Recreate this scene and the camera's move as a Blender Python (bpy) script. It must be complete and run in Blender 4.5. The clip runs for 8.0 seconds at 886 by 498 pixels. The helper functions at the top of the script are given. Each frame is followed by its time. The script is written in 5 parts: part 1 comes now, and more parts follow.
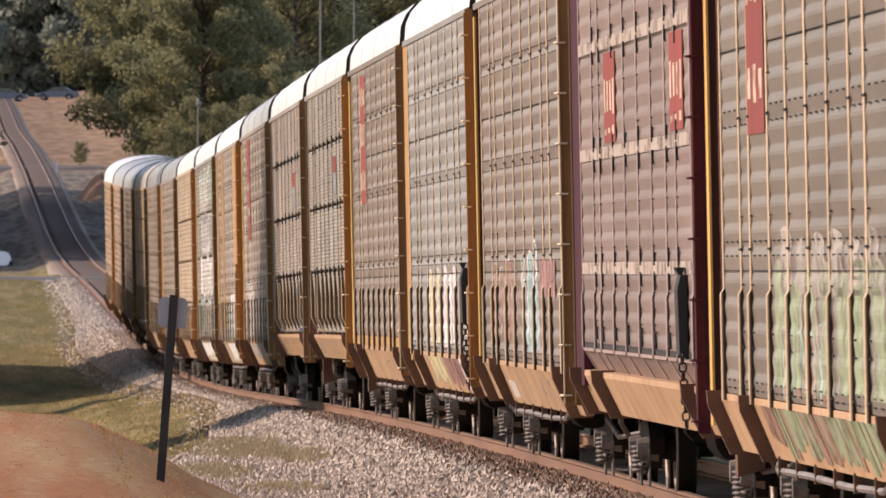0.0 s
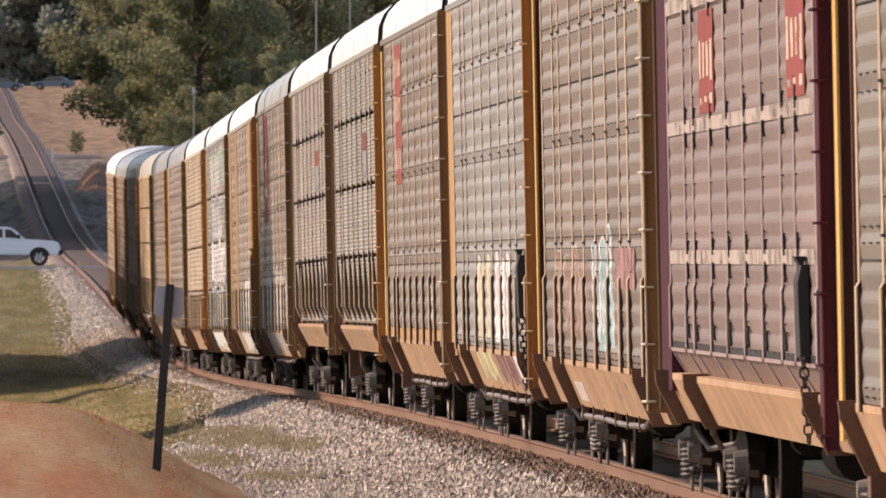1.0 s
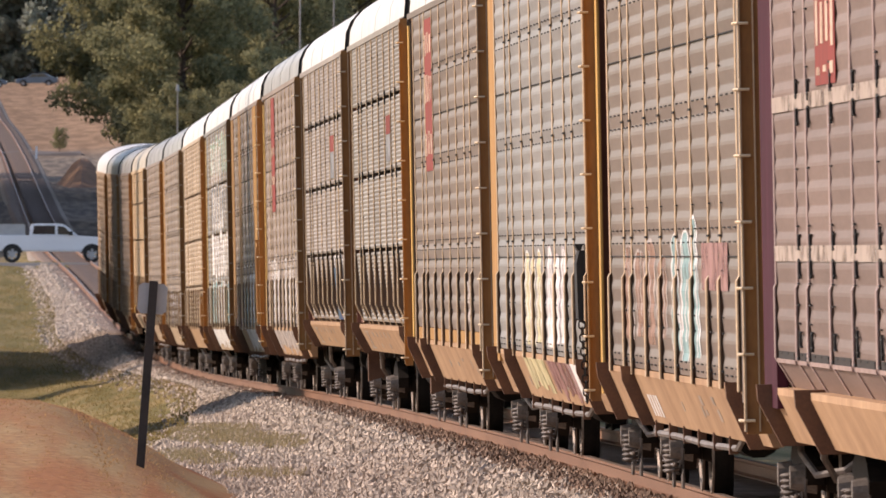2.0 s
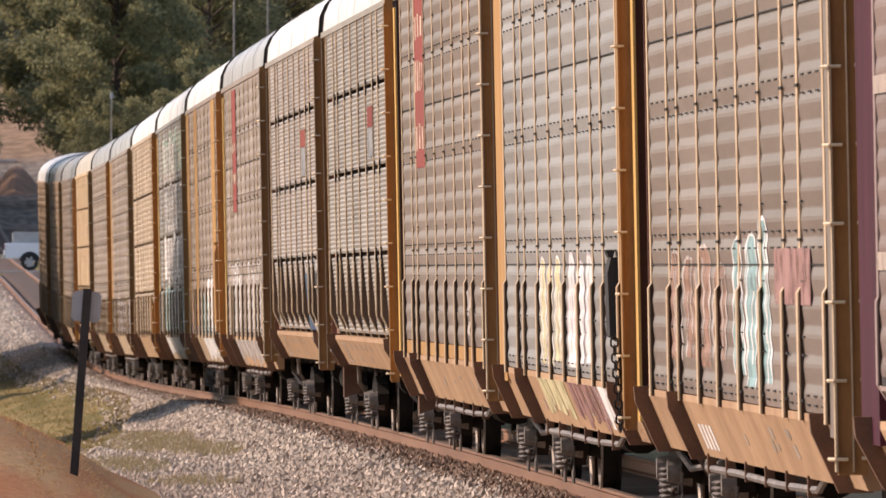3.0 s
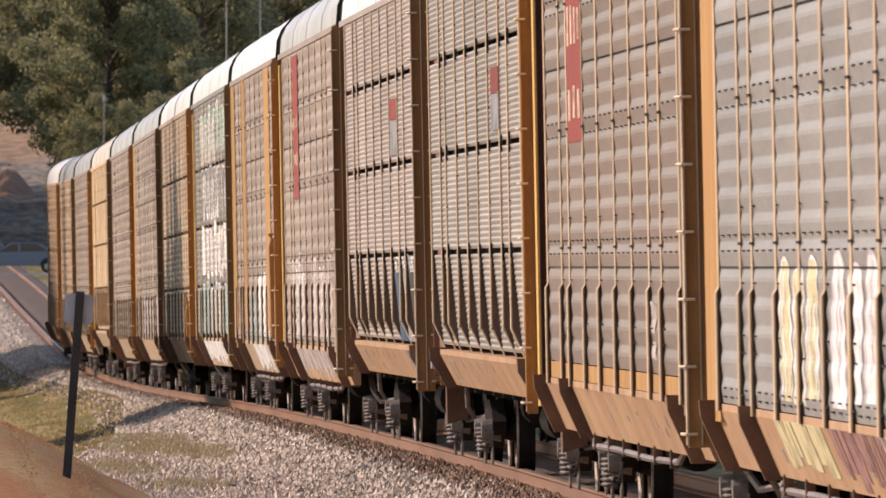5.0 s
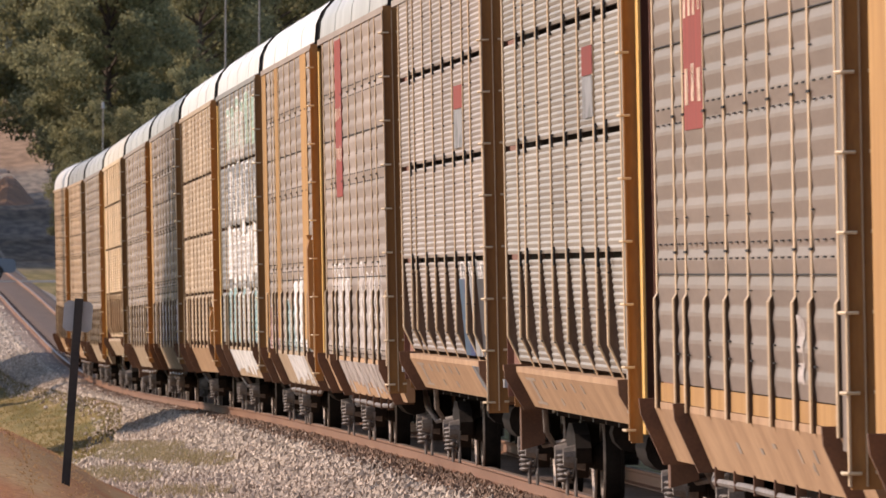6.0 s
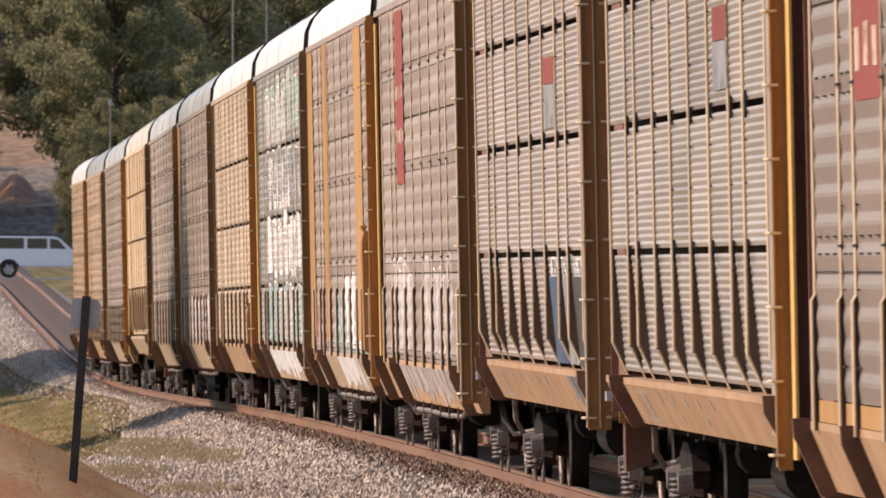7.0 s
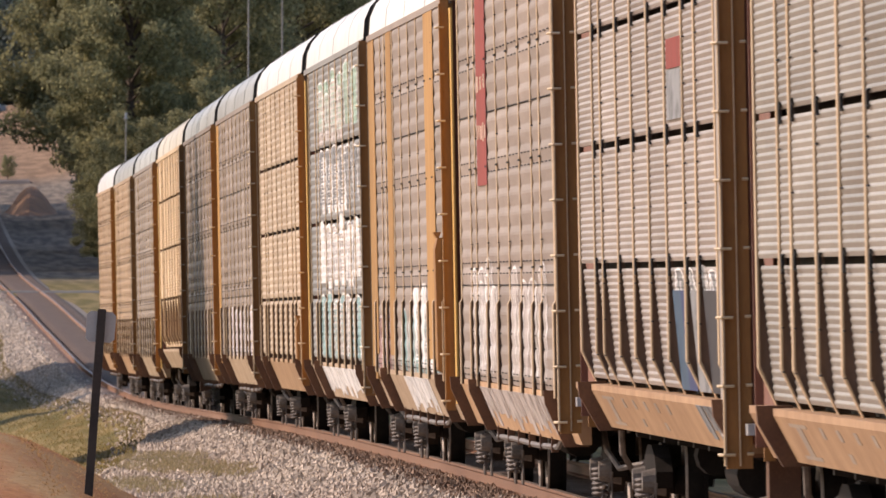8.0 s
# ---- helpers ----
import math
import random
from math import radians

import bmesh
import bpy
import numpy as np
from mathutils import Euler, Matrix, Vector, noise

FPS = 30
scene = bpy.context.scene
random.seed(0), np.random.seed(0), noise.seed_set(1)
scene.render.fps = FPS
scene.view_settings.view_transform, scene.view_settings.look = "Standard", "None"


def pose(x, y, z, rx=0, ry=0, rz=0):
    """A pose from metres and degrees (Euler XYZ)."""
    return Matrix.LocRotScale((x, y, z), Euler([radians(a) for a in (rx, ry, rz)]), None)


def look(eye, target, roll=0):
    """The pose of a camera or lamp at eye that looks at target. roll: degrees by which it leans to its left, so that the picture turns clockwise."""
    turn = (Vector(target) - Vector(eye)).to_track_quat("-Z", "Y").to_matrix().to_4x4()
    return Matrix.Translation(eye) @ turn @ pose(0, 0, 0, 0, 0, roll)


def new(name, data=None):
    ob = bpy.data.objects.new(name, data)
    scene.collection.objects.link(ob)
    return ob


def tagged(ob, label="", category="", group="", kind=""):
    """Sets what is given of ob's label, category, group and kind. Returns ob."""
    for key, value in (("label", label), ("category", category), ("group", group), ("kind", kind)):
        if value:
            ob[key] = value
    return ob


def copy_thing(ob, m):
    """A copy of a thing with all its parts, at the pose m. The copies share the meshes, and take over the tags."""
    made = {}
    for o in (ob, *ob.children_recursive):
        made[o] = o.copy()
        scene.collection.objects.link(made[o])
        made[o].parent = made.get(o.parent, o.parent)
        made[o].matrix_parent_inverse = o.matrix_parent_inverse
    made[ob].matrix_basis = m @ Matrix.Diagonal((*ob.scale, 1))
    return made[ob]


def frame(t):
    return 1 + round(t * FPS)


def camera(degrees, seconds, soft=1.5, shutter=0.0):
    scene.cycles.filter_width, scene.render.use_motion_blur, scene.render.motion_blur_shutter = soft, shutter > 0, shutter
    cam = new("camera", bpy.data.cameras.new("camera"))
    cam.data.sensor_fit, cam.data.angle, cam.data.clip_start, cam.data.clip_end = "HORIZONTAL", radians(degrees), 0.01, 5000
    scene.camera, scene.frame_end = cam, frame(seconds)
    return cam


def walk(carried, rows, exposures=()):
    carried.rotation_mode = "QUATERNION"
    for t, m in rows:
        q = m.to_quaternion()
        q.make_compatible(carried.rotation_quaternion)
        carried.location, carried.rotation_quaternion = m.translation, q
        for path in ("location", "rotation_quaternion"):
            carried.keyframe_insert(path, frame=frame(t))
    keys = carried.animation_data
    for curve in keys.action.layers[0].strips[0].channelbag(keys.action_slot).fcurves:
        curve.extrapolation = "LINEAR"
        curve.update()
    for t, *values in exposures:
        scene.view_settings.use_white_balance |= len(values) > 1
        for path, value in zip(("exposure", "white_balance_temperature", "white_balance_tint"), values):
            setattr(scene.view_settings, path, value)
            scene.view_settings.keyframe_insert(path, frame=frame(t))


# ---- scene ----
EYE_Z = 2.25
LENS = 2.9938
cam = camera(LENS, 8.0, soft=1.55, shutter=0.3)
cam.data.dof.use_dof, cam.data.dof.focus_distance, cam.data.dof.aperture_fstop = True, 150.0, 34.0
# seconds, drift of the aim to the right and down (in 1/30000 of the distance)
AIM = [(0, 0, 0), (0.5, -7, -13.5), (1.0, -7, -19), (1.5, -18, -23.5), (1.7, -24, -25), (2.8, -118, -18),
       (3.0, -153, -11), (3.5, -188, 13.5), (4.0, -183, 5), (4.5, -167, -5.5), (4.7, -166, -8), (5.8, -166, 5), (6.0, -168, 6.5),
       (6.5, -174.5, 0), (7.0, -155, 2), (7.5, -139.5, 16), (8.0, -127.5, 25)]
HEADING, RISE = 914.6, 9.0
walk(cam, [(t, pose(0, 0, EYE_Z, 90 + math.degrees(math.atan2(RISE + dv, 30000)), 0, -math.degrees(math.atan2(HEADING - du, 30000))))
           for t, du, dv in AIM], [(0, 0.17, 6900, 20), (1.7, 0.17, 6900, 20), (4.0, 0.13, 6900, 20), (6.0, 0.1, 6900, 20), (8.0, 0.08, 6900, 20)])

# ---- light ----
SUN_AZ, SUN_EL = -70.0, 33.0
world = bpy.data.worlds.new("world")
scene.world = world
world.use_nodes = True
wn = world.node_tree.nodes
sky = wn.new("ShaderNodeTexSky")
sky.sky_type, sky.sun_disc = "NISHITA", False
sky.sun_elevation, sky.sun_rotation = radians(SUN_EL), radians(SUN_AZ % 360)
wn["Background"].inputs[1].default_value = 0.2
world.node_tree.links.new(sky.outputs[0], wn["Background"].inputs[0])
to_sun = Vector((math.sin(radians(SUN_AZ)) * math.cos(radians(SUN_EL)), math.cos(radians(SUN_AZ)) * math.cos(radians(SUN_EL)), math.sin(radians(SUN_EL))))
sun = new("sun", bpy.data.lights.new("sun", "SUN"))
sun.data.energy, sun.data.angle, sun.data.color = 3.85, radians(0.6), (1.0, 0.855, 0.72)
sun.matrix_world = look(to_sun * 100, (0, 0, 0))


# ---- materials ----
def mat(name, a, b=None, rough=0.7, metal=0.0, scale=3.0, fine=40.0, bump=0.15, vary=0.12, stretch=(1, 1, 1), dist=0.01, spec=0.3):
    """A surface between two base colours, with blotches at two scales, relief, and a small shift from piece to piece."""
    b = b or tuple(c * 0.72 for c in a)
    m = bpy.data.materials.new(name)
    m.use_nodes = True
    n, l = m.node_tree.nodes, m.node_tree.links
    bs = n["Principled BSDF"]
    co = n.new("ShaderNodeTexCoord")
    mp = n.new("ShaderNodeMapping")
    mp.inputs["Scale"].default_value = stretch
    l.new(co.outputs["Object"], mp.inputs[0])
    info = n.new("ShaderNodeObjectInfo")
    off = n.new("ShaderNodeVectorMath")
    off.operation = "MULTIPLY_ADD"
    off.inputs[1].default_value = (31, 17, 23)
    l.new(info.outputs["Random"], off.inputs[0])
    l.new(mp.outputs[0], off.inputs[2])
    n1, n2 = n.new("ShaderNodeTexNoise"), n.new("ShaderNodeTexNoise")
    n1.inputs["Scale"].default_value, n2.inputs["Scale"].default_value = scale, fine
    n1.inputs["Detail"].default_value = 5
    for x in (n1, n2):
        l.new(off.outputs[0], x.inputs["Vector"])
    mx = n.new("ShaderNodeMath")
    mx.operation = "MULTIPLY_ADD"
    mx.inputs[1].default_value = 0.45
    l.new(n2.outputs[0], mx.inputs[0])
    l.new(n1.outputs[0], mx.inputs[2])
    ramp = n.new("ShaderNodeMapRange")
    ramp.inputs[1].default_value, ramp.inputs[2].default_value = 0.5, 0.95
    l.new(mx.outputs[0], ramp.inputs[0])
    mix = n.new("ShaderNodeMix")
    mix.data_type = "RGBA"
    mix.inputs[6].default_value, mix.inputs[7].default_value = (*a, 1), (*b, 1)
    l.new(ramp.outputs[0], mix.inputs[0])
    hsv = n.new("ShaderNodeHueSaturation")
    val = n.new("ShaderNodeMapRange")
    val.inputs[3].default_value, val.inputs[4].default_value = 1 - vary, 1 + vary
    l.new(info.outputs["Random"], val.inputs[0])
    l.new(val.outputs[0], hsv.inputs["Value"])
    l.new(mix.outputs[2], hsv.inputs["Color"])
    l.new(hsv.outputs[0], bs.inputs["Base Color"])
    bs.inputs["Roughness"].default_value, bs.inputs["Metallic"].default_value = rough, metal
    bs.inputs["Specular IOR Level"].default_value = spec
    bp = n.new("ShaderNodeBump")
    bp.inputs["Strength"].default_value, bp.inputs["Distance"].default_value = bump, dist
    l.new(mx.outputs[0], bp.inputs["Height"])
    l.new(bp.outputs[0], bs.inputs["Normal"])
    return m


STREAK = (1.0, 1.0, 0.25)
M = {
    "yellow": mat("weathered_yellow_paint", (0.50, 0.27, 0.07), (0.33, 0.16, 0.05), 0.6, scale=2.5, stretch=STREAK),
    "brown": mat("brown_paint", (0.36, 0.175, 0.052), (0.24, 0.11, 0.036), 0.65, stretch=STREAK),
    "maroon": mat("maroon_paint", (0.075, 0.022, 0.034), (0.045, 0.015, 0.021), 0.75, stretch=STREAK, spec=0.08),
    "dark": mat("near_black_steel", (0.032, 0.025, 0.02), (0.016, 0.013, 0.011), 0.75),
    # truck iron is grimy and darkened further for the shade under the cars
    "shaded_grime": mat("shaded_greasy_iron", (0.024, 0.019, 0.016), (0.012, 0.01, 0.009), 0.8, scale=6, spec=0.1),
    "black": mat("black_rubber", (0.02, 0.02, 0.02), (0.03, 0.028, 0.025), 0.8),
    "track_bed": mat("brown_stained_ballast", (0.29, 0.21, 0.155), (0.16, 0.115, 0.085), 0.95, scale=1.5, fine=14, bump=0.8, dist=0.05),
    "orange": mat("weathered_orange_paint", (0.41, 0.235, 0.085), (0.31, 0.165, 0.06), 0.65, scale=2.5, stretch=STREAK, spec=0.15),
    "bright": mat("fresh_yellow_edge", (0.72, 0.45, 0.14), (0.6, 0.34, 0.09), 0.5, scale=2.5, stretch=STREAK),
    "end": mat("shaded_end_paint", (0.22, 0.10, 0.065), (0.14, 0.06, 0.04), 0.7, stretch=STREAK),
    "brown_edge": mat("brown_edge_paint", (0.32, 0.17, 0.062), (0.24, 0.12, 0.04), 0.6, stretch=STREAK),
    "spring": mat("dusty_iron", (0.23, 0.195, 0.17), (0.09, 0.078, 0.068), 0.6, scale=6),
    "galv_tan": mat("tan_panel", (0.50, 0.39, 0.28), (0.39, 0.29, 0.20), 0.55, 0.05, scale=2.4, fine=30, bump=0.25, stretch=(1, 0.10, 1.0)),
    "rung": mat("worn_white_rungs", (0.66, 0.52, 0.34), (0.48, 0.36, 0.21), 0.5),
    "sill": mat("tan_sill_paint", (0.47, 0.30, 0.172), (0.33, 0.197, 0.11), 0.7, scale=2.2, fine=14, stretch=(1, 0.5, 0.6), spec=0.2),
    "sill_pale": mat("pale_sill_paint", (0.45, 0.34, 0.235), (0.31, 0.215, 0.135), 0.7, scale=2.2, fine=14, stretch=(1, 0.5, 0.6), spec=0.2),
    "stencil": mat("grey_stencil_paint", (0.25, 0.22, 0.19), (0.36, 0.27, 0.19), 0.7, scale=4, fine=20),
    "tread": mat("highlit_wheel_rim", (0.30, 0.25, 0.21), (0.14, 0.11, 0.09), 0.55, 0.3, scale=6),
    "clay": mat("red_clay_spoil", (0.34, 0.19, 0.105), (0.22, 0.125, 0.075), 0.95, scale=1.2, fine=7, bump=0.8, dist=0.08),
    "haul_road": mat("dusty_haul_road", (0.14, 0.115, 0.10), (0.09, 0.075, 0.065), 0.95, scale=0.5, fine=6),
    "web": mat("dark_brown_web", (0.30, 0.19, 0.13), (0.19, 0.12, 0.082), 0.7, stretch=STREAK),
    "bracket": mat("dark_brown_bracket", (0.17, 0.085, 0.045), (0.1, 0.05, 0.03), 0.75),
    "galv": mat("dull_galvanised_panel", (0.31, 0.252, 0.213), (0.235, 0.188, 0.158), 0.55, 0.15, scale=2.4, fine=30, bump=0.25, stretch=(1, 0.10, 1.0)),
    "galv_light": mat("bright_galvanised_panel", (0.355, 0.31, 0.273), (0.25, 0.215, 0.19), 0.5, 0.2, scale=2.4, fine=30, bump=0.25, stretch=(1, 0.10, 1.0)),
    "galv_warm": mat("tan_stained_panel", (0.44, 0.31, 0.20), (0.33, 0.22, 0.14), 0.6, 0.05, scale=2.4, fine=30, bump=0.25, stretch=(1, 0.10, 1.0)),
    "beige": mat("beige_panel", (0.68, 0.50, 0.31), (0.52, 0.37, 0.22), 0.6, 0.0, scale=2.4, fine=30, bump=0.25, stretch=(1, 0.10, 1.0)),
    "mauve": mat("maroon_stained_panel", (0.218, 0.156, 0.132), (0.156, 0.11, 0.093), 0.55, 0.1, scale=2.4, fine=30, bump=0.25, stretch=(1, 0.10, 1.0)),
    "galv_dim": mat("dim_galvanised_panel", (0.205, 0.163, 0.138), (0.155, 0.122, 0.103), 0.45, 0.15, scale=2.4, fine=30, bump=0.25, stretch=(1, 0.10, 1.0)),
    "galv_sage": mat("grey_green_panel", (0.305, 0.28, 0.243), (0.22, 0.20, 0.172), 0.5, 0.2, scale=2.4, fine=30, bump=0.25, stretch=(1, 0.10, 1.0)),
    "galv_green": mat("greenish_stained_panel", (0.178, 0.148, 0.12), (0.13, 0.108, 0.088), 0.5, 0.15, scale=2.4, fine=30, bump=0.25, stretch=(1, 0.10, 1.0)),
    "rib_mauve": mat("dusty_mauve_rib", (0.36, 0.27, 0.24), (0.25, 0.18, 0.16), 0.65, stretch=STREAK),
    "cool": mat("grey_panel", (0.265, 0.258, 0.245), (0.195, 0.19, 0.18), 0.5, 0.15, scale=2.4, fine=30, bump=0.25, stretch=(1, 0.10, 1.0)),
    "rib": mat("tan_rib", (0.55, 0.41, 0.26), (0.42, 0.30, 0.18), 0.6, stretch=STREAK),
    "roof": mat("white_roof", (0.72, 0.71, 0.68), (0.56, 0.55, 0.52), 0.4, 0.0, scale=0.8, fine=8, spec=0.5),
    "roof_cream": mat("cream_roof", (0.60, 0.55, 0.45), (0.46, 0.42, 0.34), 0.5, 0.0, scale=0.8, fine=8, spec=0.4),
    "roof_grey": mat("galvanised_roof", (0.40, 0.40, 0.385), (0.27, 0.27, 0.26), 0.4, 0.3, scale=0.8, fine=8, spec=0.5),
    "rail": mat("rusty_rail", (0.25, 0.135, 0.08), (0.17, 0.085, 0.05), 0.7, scale=1.5, stretch=(1, 0.1, 1)),
    "rail_top": mat("polished_rail_head", (0.29, 0.22, 0.18), (0.22, 0.165, 0.13), 0.55, 0.5),
    "tie": mat("old_timber_tie", (0.30, 0.215, 0.16), (0.17, 0.12, 0.09), 0.9),
    "stone": mat("limestone_ballast", (0.54, 0.45, 0.36), (0.37, 0.295, 0.23), 0.9, scale=0.9, fine=9, vary=0.0),
    "stone_brown": mat("rust_stained_stone", (0.27, 0.18, 0.125), (0.15, 0.098, 0.068), 0.9, scale=0.9, fine=9, vary=0.0),
    "gravel": mat("gravel_bed", (0.36, 0.30, 0.24), (0.18, 0.145, 0.11), 0.95, scale=2, fine=18, bump=0.6, dist=0.04),
    "shaded_bed": mat("stained_shaded_bed", (0.15, 0.102, 0.074), (0.08, 0.056, 0.042), 0.95, scale=2, fine=18, bump=0.6, dist=0.04),
    "road": mat("grey_asphalt", (0.26, 0.245, 0.225), (0.19, 0.18, 0.165), 0.9, scale=0.4, fine=20),
    "bark": mat("bark", (0.13, 0.10, 0.075), (0.07, 0.05, 0.04), 0.9, fine=15, bump=0.5),
    "post": mat("dark_steel_post", (0.05, 0.042, 0.038), (0.03, 0.026, 0.024), 0.7),
    "sign": mat("bare_sign_back", (0.42, 0.42, 0.42), (0.34, 0.34, 0.34), 0.5, 0.3),
    "wood_pole": mat("grey_pole_timber", (0.40, 0.37, 0.34), (0.3, 0.27, 0.24), 0.9, stretch=(1, 1, 0.2)),
    "white_car": mat("white_car_paint", (0.75, 0.76, 0.78), (0.70, 0.71, 0.73), 0.3, scale=0.6, fine=6, bump=0.0, vary=0, spec=0.5),
    "blue_car": mat("slate_blue_car_paint", (0.12, 0.15, 0.20), (0.10, 0.13, 0.18), 0.25, 0.4, scale=0.6, fine=6, bump=0.0, vary=0, spec=0.6),
    "glass": mat("dark_glass", (0.02, 0.022, 0.026), (0.025, 0.027, 0.03), 0.05, bump=0.0, vary=0, spec=0.8),
    "chrome": mat("chrome", (0.6, 0.6, 0.6), (0.5, 0.5, 0.5), 0.2, 1.0, bump=0.0),
    "red_panel": mat("red_label_paint", (0.27, 0.065, 0.055), (0.20, 0.06, 0.05), 0.75, fine=12, stretch=STREAK, spec=0.1),
    "lamp_lens": mat("lamp_lens", (0.8, 0.78, 0.72), (0.75, 0.72, 0.66), 0.15, bump=0, vary=0),
}


def vary_islands(m, lo, hi):
    n, l = m.node_tree.nodes, m.node_tree.links
    geo, mr = n.new("ShaderNodeNewGeometry"), n.new("ShaderNodeMapRange")
    mr.inputs[3].default_value, mr.inputs[4].default_value = lo, hi
    l.new(geo.outputs["Random Per Island"], mr.inputs[0])
    l.new(mr.outputs[0], [x for x in n if x.type == "HUE_SAT"][0].inputs["Value"])


vary_islands(M["stone"], 0.62, 1.4)
vary_islands(M["stone_brown"], 0.55, 1.5)


def paint(name, c):
    if name not in M:
        M[name] = mat(name, c, tuple(v * 0.75 for v in c), 0.5, scale=2, fine=14, vary=0.05)
    return M[name]


def thin_paint(name, c, least=0.42):
    """Sprayed paint, thin in places, so that the slats show through."""
    if name in M:
        return M[name]
    m = M[name] = mat(name, c, tuple(v * 0.8 for v in c), 0.6, scale=2, fine=14, vary=0.05, spec=0.2)
    n, l = m.node_tree.nodes, m.node_tree.links
    co, mp, nz, mr = n.new("ShaderNodeTexCoord"), n.new("ShaderNodeMapping"), n.new("ShaderNodeTexNoise"), n.new("ShaderNodeMapRange")
    mp.inputs["Scale"].default_value = (1, 1.3, 2.6)
    nz.inputs["Scale"].default_value, nz.inputs["Detail"].default_value = 1.6, 6
    mr.inputs[1].default_value, mr.inputs[2].default_value, mr.inputs[3].default_value = 0.30, 0.54, least
    l.new(co.outputs["Object"], mp.inputs[0])
    l.new(mp.outputs[0], nz.inputs["Vector"])
    l.new(nz.outputs[0], mr.inputs[0])
    l.new(mr.outputs[0], n["Principled BSDF"].inputs["Alpha"])
    return m


# ---- builders ----
def box(bm, x0, x1, y0, y1, z0, z1):
    v = [bm.verts.new((x, y, z)) for z in (z0, z1) for x, y in ((x0, y0), (x1, y0), (x1, y1), (x0, y1))]
    for f in ((3, 2, 1, 0), (4, 5, 6, 7), (0, 1, 5, 4), (1, 2, 6, 5), (2, 3, 7, 6), (3, 0, 4, 7)):
        bm.faces.new([v[i] for i in f])
    return v


def prism(bm, outline, axis, a, b):
    """An outline of 2D points pushed along an axis from a to b."""
    def put(p, q):
        return {"x": (q, p[0], p[1]), "y": (p[0], q, p[1]), "z": (p[0], p[1], q)}[axis]
    lo, hi = [bm.verts.new(put(p, a)) for p in outline], [bm.verts.new(put(p, b)) for p in outline]
    n = len(outline)
    for i in range(n):
        bm.faces.new((lo[i], lo[(i + 1) % n], hi[(i + 1) % n], hi[i]))
    bm.faces.new(lo[::-1])
    bm.faces.new(hi)


def tube(bm, a, b, r0, r1=None, sides=10):
    a, b = Vector(a), Vector(b)
    r1 = r0 if r1 is None else r1
    q = (b - a).to_track_quat("Z", "Y")
    rings = []
    for p, r in ((a, r0), (b, r1)):
        rings.append([bm.verts.new(p + q @ Vector((r * math.cos(6.2832 * i / sides), r * math.sin(6.2832 * i / sides), 0))) for i in range(sides)])
    for i in range(sides):
        j = (i + 1) % sides
        bm.faces.new((rings[0][i], rings[0][j], rings[1][j], rings[1][i]))
    bm.faces.new(rings[0][::-1])
    bm.faces.new(rings[1])


def bent(bm, pts, r, sides=6):
    """One bent bar through the points."""
    pts = [Vector(p) for p in pts]
    rings = []
    for i, p in enumerate(pts):
        q = (pts[min(i + 1, len(pts) - 1)] - pts[max(i - 1, 0)]).to_track_quat("Z", "Y")
        rings.append([bm.verts.new(p + q @ Vector((r * math.cos(6.2832 * k / sides), r * math.sin(6.2832 * k / sides), 0))) for k in range(sides)])
    for a, c in zip(rings, rings[1:]):
        for k in range(sides):
            bm.faces.new((a[k], a[(k + 1) % sides], c[(k + 1) % sides], c[k]))
    bm.faces.new(rings[0][::-1])
    bm.faces.new(rings[-1])


def mesh(bm, material, smooth=False):
    bmesh.ops.recalc_face_normals(bm, faces=bm.faces)
    me = bpy.data.meshes.new("mesh")
    bm.to_mesh(me)
    bm.free()
    me.materials.append(material)
    if smooth:
        me.polygons.foreach_set("use_smooth", [True] * len(me.polygons))
        me.set_sharp_from_angle(angle=radians(35))
    return me


CACHE = {}


def shared(key, material, fn, smooth=False):
    """One mesh for all parts of the same shape and material."""
    key = (key, material.name)
    if key not in CACHE:
        bm = bmesh.new()
        fn(bm)
        CACHE[key] = mesh(bm, material, smooth)
    return CACHE[key]


def part(name, me, parent, label="", at=None):
    ob = new(name, me)
    ob.parent = parent
    if at is not None:
        ob.matrix_basis = at
    if label:
        tagged(ob, label)
    return ob


def raw(name, verts, faces, material):
    me = bpy.data.meshes.new(name)
    me.from_pydata(verts, [], faces)
    me.materials.append(material)
    return me


# ---- the lie of the land ----
TRACK_X = 7.82
PROFILE = [(-200, 0.12), (60, 0.12), (100, 0.09), (140, 0.05), (165, 0.03), (187, 0.01), (204, -0.04), (225, -0.10), (254, -0.18), (282, -0.29), (310, -0.43), (340, -0.60),
           (367, -0.73), (395, -0.86), (430, -0.97), (470, -1.0), (510, -0.90), (571, -0.45), (610, -0.10), (648, 0.15), (700, 0.65), (763, 1.12), (822, 1.5),
           (880, 1.95), (941, 2.65), (1020, 4.0), (1105, 5.8), (1219, 8.2), (1380, 11.0), (1565, 13.6), (1800, 18.3), (1950, 20.8), (2300, 22.5), (5000, 22.5)]
_py, _pz = np.array([p[0] for p in PROFILE], float), np.array([p[1] for p in PROFILE], float)
_fy = np.arange(-200, 5000, 5.0)
_fz = np.interp(_fy, _py, _pz)
for _ in range(3):
    _fz[4:-4] = np.convolve(_fz, np.ones(9) / 9, "valid")


def grade(y):
    return np.interp(y, _fy, _fz)


def step(a, b, v):
    s = np.clip((v - a) / (b - a), 0, 1)
    return s * s * (3 - 2 * s)


